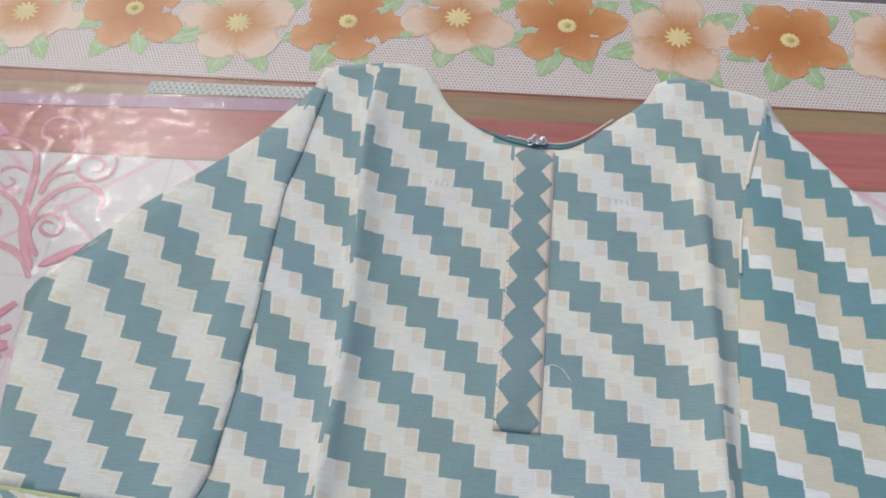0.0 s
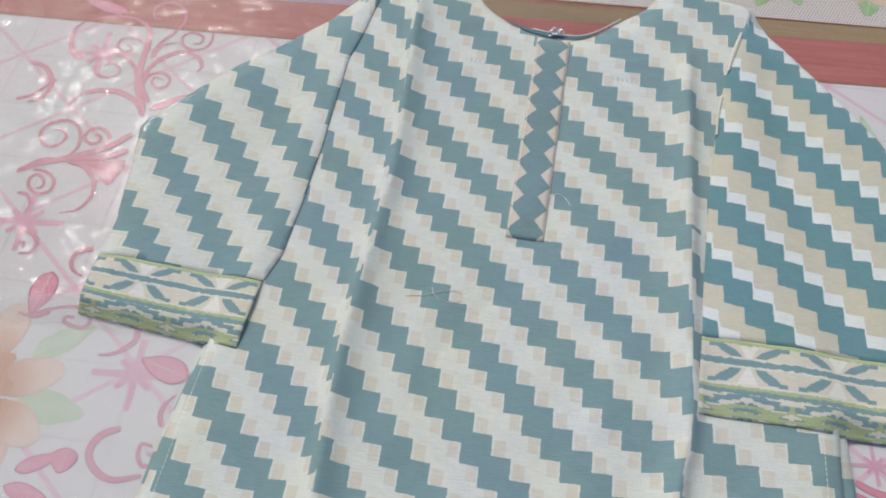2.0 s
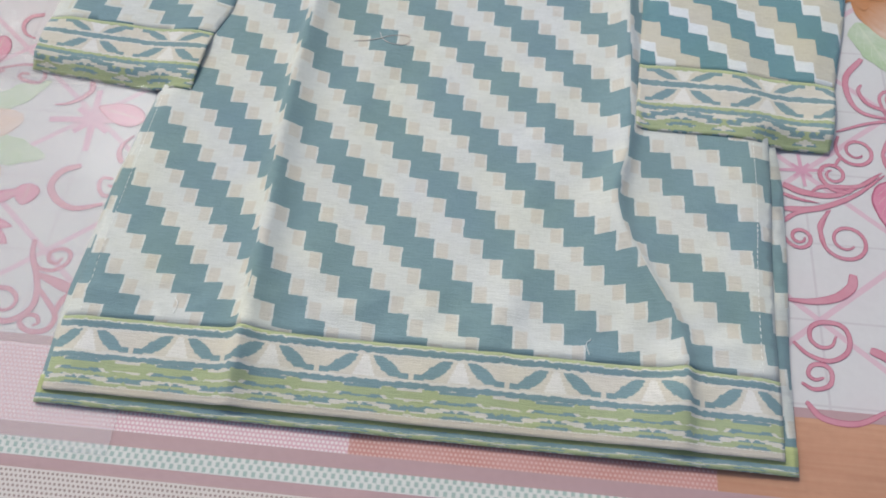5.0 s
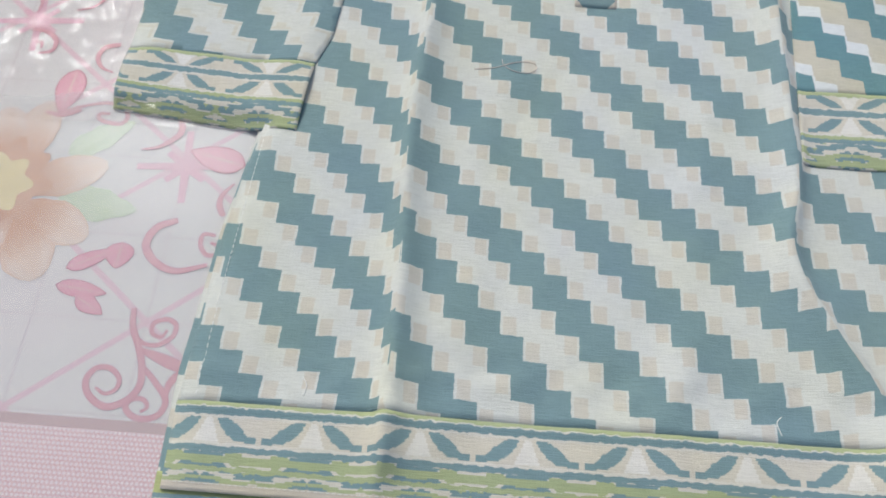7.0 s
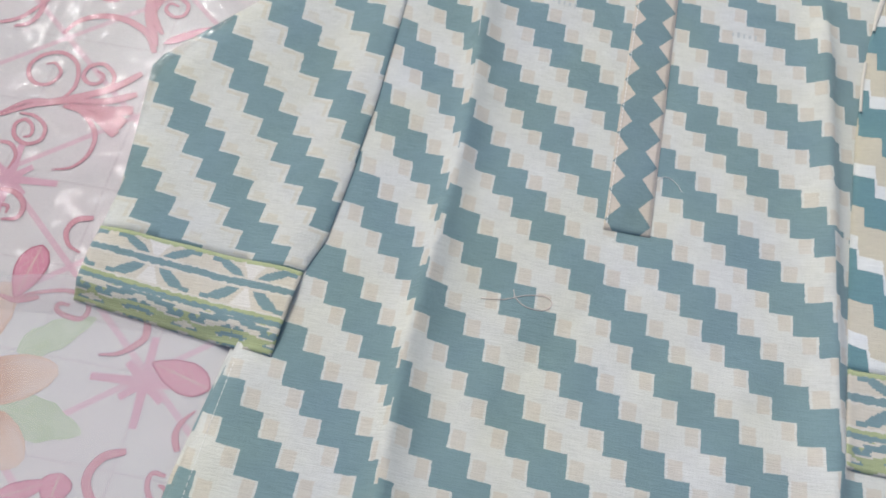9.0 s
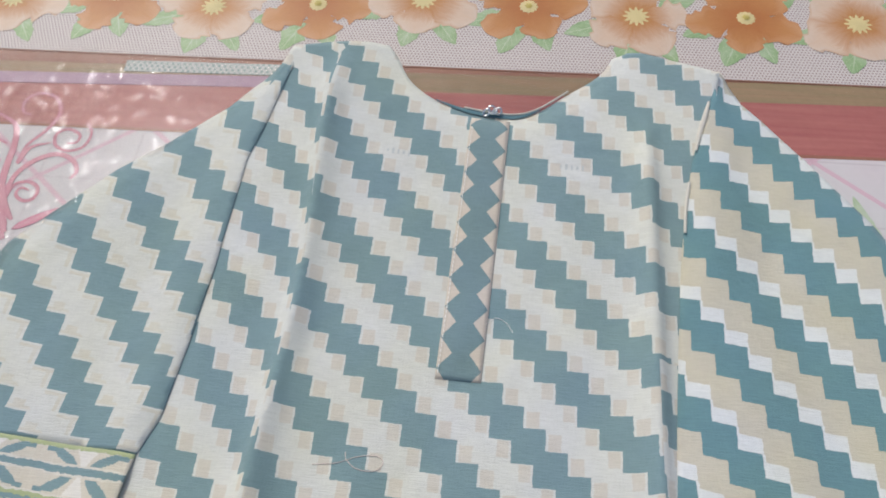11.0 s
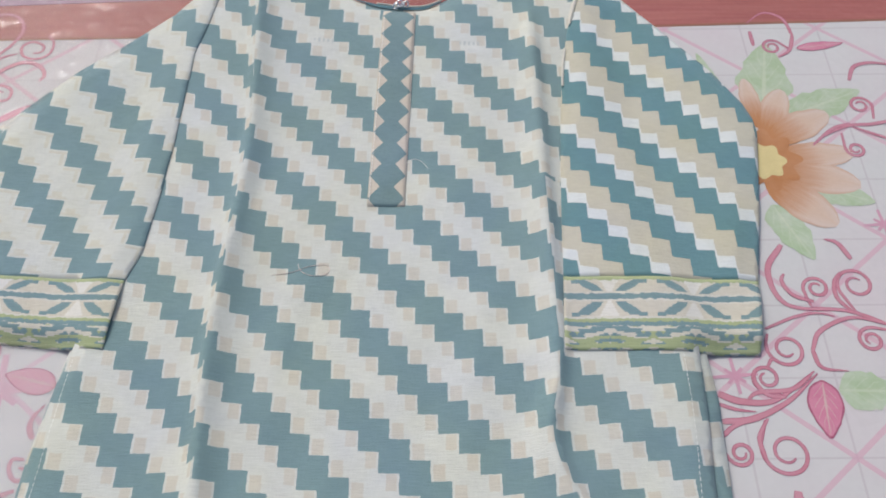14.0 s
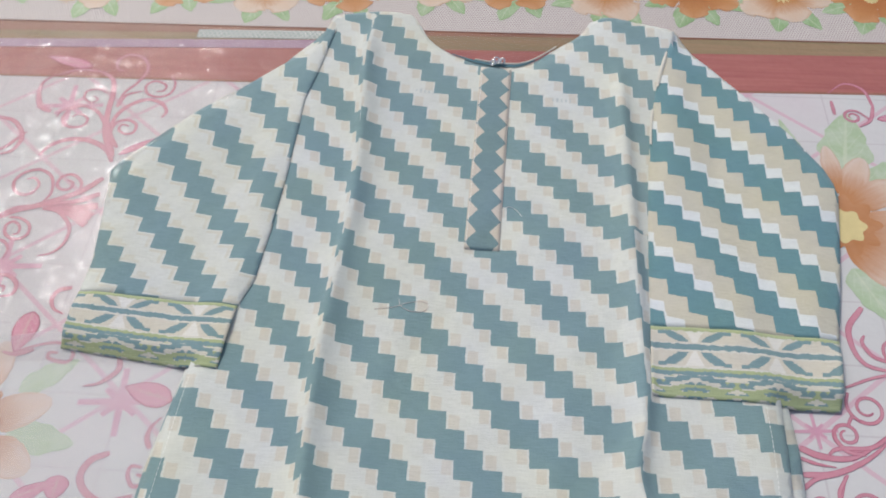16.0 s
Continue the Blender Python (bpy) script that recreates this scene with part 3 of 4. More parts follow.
stroke([(-0.3657, 0.04906), (-0.3667, 0.06193), (-0.3779, 0.07086), (-0.3875, 0.06734), (-0.3891, 0.05799), (-0.3826, 0.05247), (-0.3757, 0.05383), (-0.3745, 0.06089), (-0.3811, 0.06435)], 4, 3)
stroke([(-0.421, 0.01822), (-0.4096, 0.01747), (-0.3989, 0.01016), (-0.3976, -0.0008306), (-0.4064, -0.005934), (-0.4168, -0.001213), (-0.4202, 0.008424), (-0.4147, 0.01347), (-0.4075, 0.008466), (-0.4061, 0.00138), (-0.4106, -0.0009616)], 3.5, 3)
stroke([(-0.4251, -0.007214), (-0.4162, -0.008355), (-0.4093, -0.01655), (-0.4101, -0.02799)], 4, 2)
stroke([(-0.409, -0.04344), (-0.397, -0.04473), (-0.3879, -0.05281), (-0.3884, -0.06265), (-0.3984, -0.06548)], 5, 3)
stroke([(-0.4031, -0.0549), (-0.3979, -0.05567), (-0.3972, -0.06085)], 3, 2)
stroke([(-0.3653, -0.1176), (-0.3548, -0.1119), (-0.3356, -0.1066), (-0.3224, -0.1092), (-0.3167, -0.1169), (-0.3198, -0.1233), (-0.3289, -0.1231), (-0.3365, -0.1203), (-0.3364, -0.1159), (-0.3296, -0.1158)], 3, 4)
stroke([(-0.3762, -0.1172), (-0.364, -0.1189), (-0.3509, -0.114)], 3, 5)
stroke([(-0.338, -0.05326), (-0.3486, -0.05665), (-0.352, -0.06601), (-0.3467, -0.07526), (-0.3373, -0.07934)], 6, 2)
stroke([(-0.2782, -0.1145), (-0.2753, -0.1267), (-0.2806, -0.1346), (-0.2892, -0.1411), (-0.3, -0.1436)], 7, 2)
stroke([(-0.2299, -0.1664), (-0.2361, -0.1753), (-0.2368, -0.1837), (-0.2327, -0.1917)], 2, 6)
stroke([(-0.47, 0.09377), (-0.4568, 0.101), (-0.4482, 0.113), (-0.4412, 0.1226)], 5, 3)
stroke([(-0.3654, 0.1379), (-0.3579, 0.122), (-0.3453, 0.1064)], 9, 5)
pink_leaf((-0.3634, -0.07851), (-0.366, -0.1177), 0.022)
pink_leaf((-0.2253, -0.152), (-0.2654, -0.1422), 0.021)
stroke([(-0.4764, 0.1411), (-0.458, 0.1353), (-0.4442, 0.1165), (-0.4468, 0.09875), (-0.4579, 0.09232)], 6, 4)
# arcs and the scroll by the net border
stroke([(-0.2619, -0.1971), (-0.2747, -0.2034), (-0.2791, -0.2164), (-0.2707, -0.2282), (-0.2557, -0.2339), (-0.2359, -0.2282)], 7, 5)
stroke([(-0.2346, -0.2066), (-0.2427, -0.2063), (-0.2434, -0.2138), (-0.2384, -0.2207), (-0.2324, -0.2203), (-0.2322, -0.2142), (-0.2372, -0.212)], 3.5, 3)
stroke([(-0.2757, -0.2613), (-0.2735, -0.2739), (-0.2664, -0.287), (-0.2613, -0.2999), (-0.2603, -0.3118), (-0.2664, -0.3207), (-0.2775, -0.3252), (-0.2891, -0.3191), (-0.2935, -0.3099), (-0.2893, -0.302), (-0.2805, -0.3014), (-0.2736, -0.3072), (-0.2739, -0.3139), (-0.28, -0.3173), (-0.2867, -0.3138)], 6, 3)
stroke([(-0.2739, -0.2711), (-0.2673, -0.2824), (-0.2562, -0.2847), (-0.2472, -0.2782), (-0.247, -0.2703), (-0.2536, -0.2672), (-0.2608, -0.2705), (-0.2607, -0.2768), (-0.2543, -0.2791), (-0.2515, -0.2742)], 3.5, 3)
stroke([(-0.2659, -0.2877), (-0.2516, -0.2928), (-0.2375, -0.2978)], 4, 11)
stroke([(-0.2617, -0.2981), (-0.2524, -0.3068), (-0.2432, -0.3168), (-0.2429, -0.3247), (-0.2483, -0.3298), (-0.2583, -0.3302), (-0.2653, -0.325), (-0.2632, -0.3197), (-0.2563, -0.3189), (-0.2524, -0.3233), (-0.256, -0.3268)], 5, 3)
stroke([(-0.243, -0.3175), (-0.2422, -0.3079), (-0.2357, -0.2992)], 3, 7)
# printed leaves and the large flowers
pink_leaf((0.338, -0.152), (0.334, -0.196), 0.026)
pink_leaf((0.397, 0.183), (0.443, 0.19), 0.011)
pink_leaf((-0.295, -0.216), (-0.295, -0.235), 0.02)
pink_leaf((-0.327, -0.237), (-0.299, -0.222), 0.012)
pink_leaf((-0.33, -0.249), (-0.296, -0.253), 0.012)
pink_leaf((-0.315, -0.256), (-0.295, -0.267), 0.012)
green_leaf((0.35, 0.107), (0.368, 0.189), 0.048)
green_leaf((0.364, 0.097), (0.442, 0.13), 0.036)
green_leaf((0.365, 0.028), (0.422, 0.006), 0.03)
green_leaf((0.335, 0.004), (0.358, -0.049), 0.03)
green_leaf((0.314, 0.121), (0.301, 0.178), 0.014)
green_leaf((-0.35, -0.151), (-0.31, -0.121), 0.022)
green_leaf((-0.347, -0.187), (-0.292, -0.192), 0.028)
green_leaf((0.349, -0.16), (0.395, -0.161), 0.03)
petal((0.344, 0.078), (0.371, 0.131), 0.026)
petal((0.341, 0.087), (0.339, 0.145), 0.018)
petal((0.343, 0.071), (0.406, 0.103), 0.031)
petal((0.343, 0.052), (0.417, 0.058), 0.029)
petal((0.341, 0.043), (0.415, 0.024), 0.034)
petal((0.336, 0.031), (0.385, -0.016), 0.036)
petal((-0.385, -0.167), (-0.373, -0.108), 0.031)
petal((-0.377, -0.18), (-0.32, -0.158), 0.031)
petal((-0.369, -0.193), (-0.32, -0.215), 0.031)
petal((-0.373, -0.202), (-0.344, -0.246), 0.035)
petal((-0.396, -0.159), (-0.402, -0.115), 0.031)
petal((-0.385, -0.19), (-0.392, -0.237), 0.035)
petal((-0.401, -0.168), (-0.448, -0.148), 0.035)


def centre(name, x, y, r, z, material, parent, lobes=12, deep=0.12):
    bm = bmesh.new()
    hub = bm.verts.new((x, y, z + (0.0012 if r < 0.012 else 0.00025)))
    rim = [bm.verts.new((x + r * (1 + deep * math.cos(lobes * a)) * math.cos(a), y + r * (1 + deep * math.cos(lobes * a)) * math.sin(a), z)) for a in (2 * math.pi * k / 60 for k in range(60))]
    for k in range(60):
        bm.faces.new((hub, rim[k], rim[(k + 1) % 60]))
    return part(name, bm, material, parent)


centre("flower_heart", 0.338, 0.052, 0.030, 0.00062, "heart_ink", cover, 9, 0.16)
centre("flower_heart", -0.392, -0.178, 0.034, 0.00062, "heart_ink", cover, 9, 0.16)
centre("flower_centre", 0.338, 0.050, 0.018, 0.0008, "pollen", cover, 7, 0.12)
centre("flower_centre", -0.392, -0.178, 0.022, 0.0008, "pollen", cover, 7, 0.15)

# ---- lace runner with its row of flowers ----
runner = thing("lace_runner", "cream net table runner printed with orange flowers", "table runner")
slab("net", -1.3, 1.3, 0.2905, 0.4140, 0.0004, 0.0009, "lace", runner, "", 0.010)
slab("rim", -1.3, 1.3, 0.2890, 0.2915, 0.0003, 0.0007, "plank_edge", runner, "dark red edging", 0.010)


def runner_flower(x, y, r, rust, turn):
    first = None
    for k in range(5):
        a = turn + k * 2 * math.pi / 5
        size = r * (1.04 + 0.12 * math.sin(k * 2.4 + x * 40))
        me = blade_mesh("petal", (x + 0.003 * math.cos(a), y + 0.003 * math.sin(a)), (x + size * math.cos(a), y + size * math.sin(a)), r * (0.76 if rust else 0.84), 0.0012 + 0.00003 * k, 0.0001, 0.55, 1.45, x * 30 + k)
        if first is None:
            first = mesh_ob("printed_flower", me, "petal_rust" if rust else "petal_peach", runner, "rust-orange flower" if rust else "pale peach flower")
        else:
            mesh_ob("petal", me, "petal_rust" if rust else "petal_peach", first)
    centre("flower_centre", x, y, r * (0.17 if rust else 0.21), 0.0014, "pollen", first, 12, 0.08 if rust else 0.25)
    if rust:
        centre("flower_eye", x, y, r * 0.07, 0.0024, "pollen_eye", first, 6, 0.1)


LEAVES = ((-0.62, 0.75, 0.9), (-0.30, -1.05, 0.85), (0.45, -0.95, 0.7), (0.85, 0.55, 0.8), (-1.0, -0.45, 0.75))
ROW = (0.3505, 0.3618, 0.3515, 0.3607, 0.3725, 0.3700, 0.3635, 0.3675)
for i in range(14):
    x = -0.630 + 0.0965 * i
    y = ROW[i - 2] if 2 <= i <= 9 else 0.366
    for dx, dy, size in LEAVES:
        dx, dy = dx + 0.12 * math.sin(i * 3.1 + dy * 5), dy
        root, tip = (x + 0.022 * dx, y + 0.022 * dy), (x + 0.060 * dx, y + 0.057 * dy)
        mesh_ob("leaf", blade_mesh("leaf", root, tip, 0.027 * size, 0.0011 + 0.000004 * i, 0.00005, 0.3, 0.8, i + dx), "leaf_green", runner)
    runner_flower(x, y, 0.047, i % 2 == 1, 0.35 + 0.5 * math.sin(i * 2.3))


# ---- the garment ----
kurta = thing("kurta", "teal and cream stair-print cotton kurta laid flat, sleeves folded down", "kurta")

# print lattices: bands and steps as low-degree surfaces of x and y (1, y, yy, x, xy, xx, yyy, xyy, xxy, xxx)
PRINT = {
    "middle": ((1.825, 14.578, -2.151, 15.132, -0.592, -1.302, -7.166, 0.279, 16.314, -12.526), (-3.826, -56.21, 7.079, 10.097, -3.414, 4.502, 29.389, 0.1, -42.168, 92.08), 0),
    "west": ((5.796, 15.534, 0.182, 16.144, 4.797, 0.856), (5.135, -27.93, 12.05, 57.344, -29.635, 64.695), 2),
    "east": ((1.481, 15.197, 0.0, 12.931, 0.0, 0.0), (-9.864, 33.773, 0.0, 93.823, 0.0, 0.0), 6),
    "west_sleeve": ((3.582, 13.218, -3.117, 18.346, -0.382, 6.339), (11.37, -50.357, 41.46, 34.092, -34.69, 27.782), 1),
    "east_sleeve": ((-5.678, 16.418, -6.049, 19.251, -11.275, -7.561), (9.255, -62.341, 12.992, -11.479, 38.748, 43.67), 0),
}


def lattice(kind, x, y):
    bands, steps, shear = PRINT[kind]
    terms = (1, y, y * y, x, x * y, x * x, y ** 3, x * y * y, x * x * y, x ** 3)
    n = sum(a * b for a, b in zip(bands, terms))
    return n, sum(a * b for a, b in zip(steps, terms)) - shear * n


def smooth01(s):
    s = min(max(s, 0.0), 1.0)
    return s * s * (3 - 2 * s)


def west_fold(y):
    return -0.109 + 0.004 * math.sin(y * 17 + 0.6) - 0.004 * smooth01((-0.2 - y) / 0.12)


def east_fold(y):
    return 0.1445 - 0.010 * math.exp(-((y + 0.195) / 0.035) ** 2) + 0.034 * smooth01((-0.215 - y) / 0.10)


def ridge(d, left, right):
    w = left if d < 0 else right
    return 1 / (1 + (d / w) ** 2) ** 1.3


def rumple(x, y, s=0.0):
    return 0.0016 * noise.noise((x * 13 + s, y * 9, 1.3)) + 0.0012 * noise.noise((x * 34, y * 26 + s, 4.1)) + 0.00035 * noise.noise((x * 95, y * 80, 7.7 + s))


def front_height(x, y):
    z = 0.012 + rumple(x, y)
    z += 0.0110 * ridge(x - west_fold(y), 0.0055, 0.013) * smooth01((0.30 - y) / 0.06)
    z += 0.0105 * ridge(x - east_fold(y), 0.012, 0.006) * smooth01((0.26 - y) / 0.10)
    z += 0.0022 * ridge(x - 0.075 - 0.12 * (y + 0.2), 0.012, 0.012) * smooth01((-y - 0.05) / 0.1)
    z += 0.0020 * ridge(x + 0.045 - 0.10 * y, 0.016, 0.016) * smooth01((0.1 - y) / 0.2) * 0.6
    crush = math.exp(-((y + 0.297) / 0.016) ** 2)
    z += 0.0030 * crush * noise.noise((x * 60, y * 75, 2.2))
    tuck = math.exp(-((y - 0.185) / 0.02) ** 2) * math.exp(-((abs(x - 0.015) - 0.085) / 0.03) ** 2)
    z += 0.0014 * tuck * noise.noise((x * 50, y * 120, 5.2))
    return z


def seg_distance(p, line):
    best = 9.0
    for a, b in zip(line, line[1:]):
        ax, ay, bx, by = a[0], a[1], b[0] - a[0], b[1] - a[1]
        t = ((p[0] - ax) * bx + (p[1] - ay) * by) / (bx * bx + by * by + 1e-12)
        t = min(max(t, 0.0), 1.0)
        best = min(best, math.hypot(p[0] - ax - t * bx, p[1] - ay - t * by))
    return best


def inside(p, ring):
    hit = False
    for (ax, ay), (bx, by) in zip(ring, ring[1:] + ring[:1]):
        if (ay > p[1]) != (by > p[1]) and p[0] < (bx - ax) * (p[1] - ay) / (by - ay) + ax:
            hit = not hit
    return hit


def panel_mesh(name, ring, height, uv, gap=0.005, lines=()):
    """A cloth panel: a fine triangle net inside a ring, raised by height(x, y), with the print's uv(x, y, face middle)."""
    ring = [tuple(p) for p in ring]
    fine = []
    for a, b in zip(ring, ring[1:] + ring[:1]):
        n = max(1, round(math.dist(a, b) / gap))
        fine += [(a[0] + (b[0] - a[0]) * i / n, a[1] + (b[1] - a[1]) * i / n) for i in range(n)]
    pts = [Vector(p) for p in fine]
    edges = [(i, (i + 1) % len(fine)) for i in range(len(fine))]
    for line in lines:
        first = len(pts)
        pts += [Vector(p[:2]) for p in line]
        edges += [(first + i, first + i + 1) for i in range(len(line) - 1)]
    xs, ys = [p[0] for p in ring], [p[1] for p in ring]
    loop = fine + fine[:1]
    for j in range(int((max(ys) - min(ys)) / gap) + 1):
        for i in range(int((max(xs) - min(xs)) / gap) + 2):
            p = (min(xs) + (i + 0.5 * (j % 2)) * gap, min(ys) + j * gap)
            if inside(p, ring) and seg_distance(p, ring + ring[:1]) > gap * 0.4 and all(seg_distance(p, [tuple(q[:2]) for q in line]) > gap * 0.35 for line in lines):
                pts.append(Vector(p))
    verts, _, faces, *_ = delaunay_2d_cdt(pts, edges, [], 1, 1e-6)
    me = bpy.data.meshes.new(name)
    me.from_pydata([(v.x, v.y, height(v.x, v.y)) for v in verts], [], faces)
    keep = bmesh.new()
    keep.from_mesh(me)
    out = [f for f in keep.faces if not inside(f.calc_center_median()[:2], ring)]
    bmesh.ops.delete(keep, geom=out, context="FACES")
    keep.to_mesh(me)
    keep.free()
    layer = me.uv_layers.new(name="print")
    for face in me.polygons:
        mid = face.center
        for k in face.loop_indices:
            v = me.vertices[me.loops[k].vertex_index].co
            layer.data[k].uv = uv(v.x, v.y, mid)
    if me.polygons[0].normal.z < 0:
        me.flip_normals()
    return me


def cloth_part(name, me, material, parent, label="", thick=0.0007):
    ob = mesh_ob(name, me, material, parent, label)
    solid = ob.modifiers.new("thickness", "SOLIDIFY")
    solid.thickness, solid.offset = thick, -1.0
    return ob


HEM_TOP, HEM_LOW = -0.3195, -0.3705
WEST = [(-0.2325, HEM_TOP), (-0.230, -0.264), (-0.2275, -0.207), (-0.222, -0.158), (-0.215, -0.12), (-0.204, 0.0), (-0.188, 0.15), (-0.166, 0.255), (-0.156, 0.296)]
EAST = [(0.207, 0.289), (0.200, 0.25), (0.210, 0.1), (0.235, -0.05), (0.2495, -0.13), (0.2475, -0.18), (0.244, -0.223), (0.2415, -0.277), (0.241, HEM_TOP)]
NECK = [(-0.074, 0.306), (-0.064, 0.292), (-0.049, 0.264), (-0.026, 0.245), (-0.002, 0.236), (0.020, 0.232), (0.042, 0.231), (0.060, 0.240), (0.082, 0.259), (0.101, 0.276), (0.112, 0.289), (0.119, 0.304)]
neck_line = [(p.x, p.y) for p in glide(NECK, 44)]
FRONT = WEST + [(-0.130, 0.301), (-0.105, 0.305)] + neck_line + [(0.132, 0.309), (0.146, 0.308), (0.165, 0.302)] + EAST
SIDES = [WEST[:6], EAST[4:]]


def front_z(x, y):
    z = front_height(x, y)
    rim = min(seg_distance((x, y), s) for s in SIDES)
    low = smooth01(rim / 0.014)
    z = 0.0065 + (z - 0.0065) * (0.25 + 0.75 * low)
    throat = seg_distance((x, y), neck_line)
    return z - 0.004 * (1 - smooth01(throat / 0.02))


def front_uv(x, y, mid):
    w, e = west_fold(mid.y), east_fold(mid.y)
    if mid.x < w and mid.y < 0.30:
        x = x + 0.011 * smooth01((x - (w - 0.012)) / 0.012) ** 1.5
        return lattice("west", x, y)
    if mid.x > e and mid.y < 0.02:
        x = x - 0.006 * smooth01(((e + 0.009) - x) / 0.009) ** 1.5
        return lattice("east", x, y)
    return lattice("middle", x, y)


fold_lines = [[(west_fold(y), y) for y in (0.285 - 0.006 * i for i in range(100))], [(east_fold(y), y) for y in (0.02 - 0.006 * i for i in range(56))]]
front = cloth_part("front_panel", panel_mesh("front_panel", FRONT, front_z, front_uv, 0.005, fold_lines), "body_cloth", kurta)


def strip_mesh(name, left, right, drop, height, nx, ny, along0=0.0):
    """A border band below a line from left to right; drop gives its lower corners. uv: metres along, 0 to 1 down."""
    a, b, c, d = Vector(left), Vector(right), Vector(drop[0]), Vector(drop[1])
    verts, uvs, faces = [], [], []
    width = (b - a).length
    for j in range(ny + 1):
        t = j / ny
        for i in range(nx + 1):
            s = i / nx
            p = (a.lerp(b, s)).lerp(c.lerp(d, s), t)
            verts.append((p.x, p.y, height(p.x, p.y, t)))
            uvs.append((along0 + s * width, t))
    for j in range(ny):
        for i in range(nx):
            k = j * (nx + 1) + i
            faces.append((k, k + nx + 1, k + nx + 2, k + 1))
    me = bpy.data.meshes.new(name)
    me.from_pydata(verts, [], faces)
    layer = me.uv_layers.new(name="print")
    for loop in me.loops:
        layer.data[loop.index].uv = uvs[loop.vertex_index]
    if me.polygons[0].normal.z < 0:
        me.flip_normals()
    return me


def back_z(x, y):
    return 0.0042 + 0.0012 * noise.noise((x * 22, y * 18, 9.0)) + 0.0022 * ridge(x - 0.15, 0.03, 0.03) - 0.0015 * smooth01((-0.36 - y) / 0.02)


def hem_z(x, y, t):
    z = front_height(x, y) + 0.0012 * math.sin(math.pi * min(t * 8, 1))
    rim = min(abs(x + 0.2325), abs(x - 0.2415))
    z = 0.0065 + (z - 0.0065) * (0.25 + 0.75 * smooth01(rim / 0.014))
    z += -0.0015 * t + 0.0012 * noise.noise((x * 28, 3.3, y * 40)) * t
    return z + (back_z(x, y) + 0.0032 - z) * 0.72 * smooth01((t - 0.35) / 0.65)


cloth_part("hem_border", strip_mesh("hem_border", (-0.2328, HEM_TOP), (0.2415, HEM_TOP), ((-0.2318, HEM_LOW), (0.2405, HEM_LOW)), hem_z, 150, 20), "hem_cloth", kurta, "woven border with teal leaf motifs", 0.001)

BACK = [(-0.236, -0.3775), (-0.237, -0.30), (-0.231, -0.207), (-0.219, -0.12), (-0.204, 0.02), (-0.176, 0.20), (-0.162, 0.28), (-0.112, 0.298), (-0.078, 0.300), (-0.050, 0.258), (0.0, 0.231), (0.05, 0.228), (0.10, 0.268), (0.122, 0.298), (0.16, 0.296), (0.200, 0.280), (0.215, 0.1), (0.2545, -0.12), (0.258, -0.17), (0.2545, -0.24), (0.2505, -0.30), (0.249, -0.3775)]


back = cloth_part("back_panel", panel_mesh("back_panel", BACK, back_z, lambda x, y, m: lattice("east", x, y), 0.009), "body_cloth", kurta)
cloth_part("back_hem", strip_mesh("back_hem", (-0.236, -0.3605), (0.2492, -0.3605), ((-0.236, -0.3785), (0.2492, -0.3785)), lambda x, y, t: back_z(x, y) + 0.0012, 120, 6), "back_cloth", kurta, "green and teal woven hem of the back", 0.001)


# ---- sleeves ----
def sleeve(kind, ring, folded, cuff, cuff_along, material):
    """A sleeve pressed flat over the body, with its cuff as a band of its own."""
    inner = folded

    edge_line = EAST if kind == "east_sleeve" else WEST[::-1]
    way = 1 if kind == "east_sleeve" else -1

    def body_edge(y):
        for (ax, ay), (bx, by) in zip(edge_line, edge_line[1:]):
            if ay >= y >= by:
                return ax + (bx - ax) * (ay - y) / (ay - by)
        return edge_line[0][0] if y > 0 else edge_line[-1][0]

    def height(x, y):
        over = way * (x - body_edge(y))
        z = 0.0085 + 0.0068 * smooth01((0.030 - over) / 0.055) + 0.7 * rumple(x, y, 3.0 if way < 0 else 8.0)
        rim = seg_distance((x, y), outer)
        z = 0.0032 + (z - 0.0032) * (0.25 + 0.75 * smooth01(rim / 0.022) ** 0.8)
        z -= 0.004 * smooth01((y - 0.24) / 0.06)
        lap = smooth01(seg_distance((x, y), inner) / 0.018)
        on_body = max(z, front_z(x, y) + 0.0018) * lap + (front_z(x, y) + 0.0011) * (1 - lap)
        return on_body + (z - on_body) * smooth01((over + 0.014) / 0.026)

    outer = [p for p in ring if tuple(p) not in {tuple(q) for q in inner}]
    ob = cloth_part("sleeve", panel_mesh("sleeve", ring, height, lambda x, y, m: lattice(kind, x, y), 0.005), material, kurta, "", 0.0012)
    a, b, c, d = cuff
    
    def base(x, y, t):
        z = height(x, y) + 0.0007
        rest = front_z(x, y) + 0.0011
        rest += (0.0022 - rest) * smooth01((way * (x - body_edge(y)) + 0.012) / 0.030)
        return z + (min(z, rest) - z) * smooth01((t - 0.72) / 0.28)

    band = strip_mesh("cuff", a, b, (c, d), base, 50, 22, cuff_along)
    cloth_part("cuff", band, "cuff_cloth", ob, "woven cuff border with green stripes", 0.0016)
    return ob, height


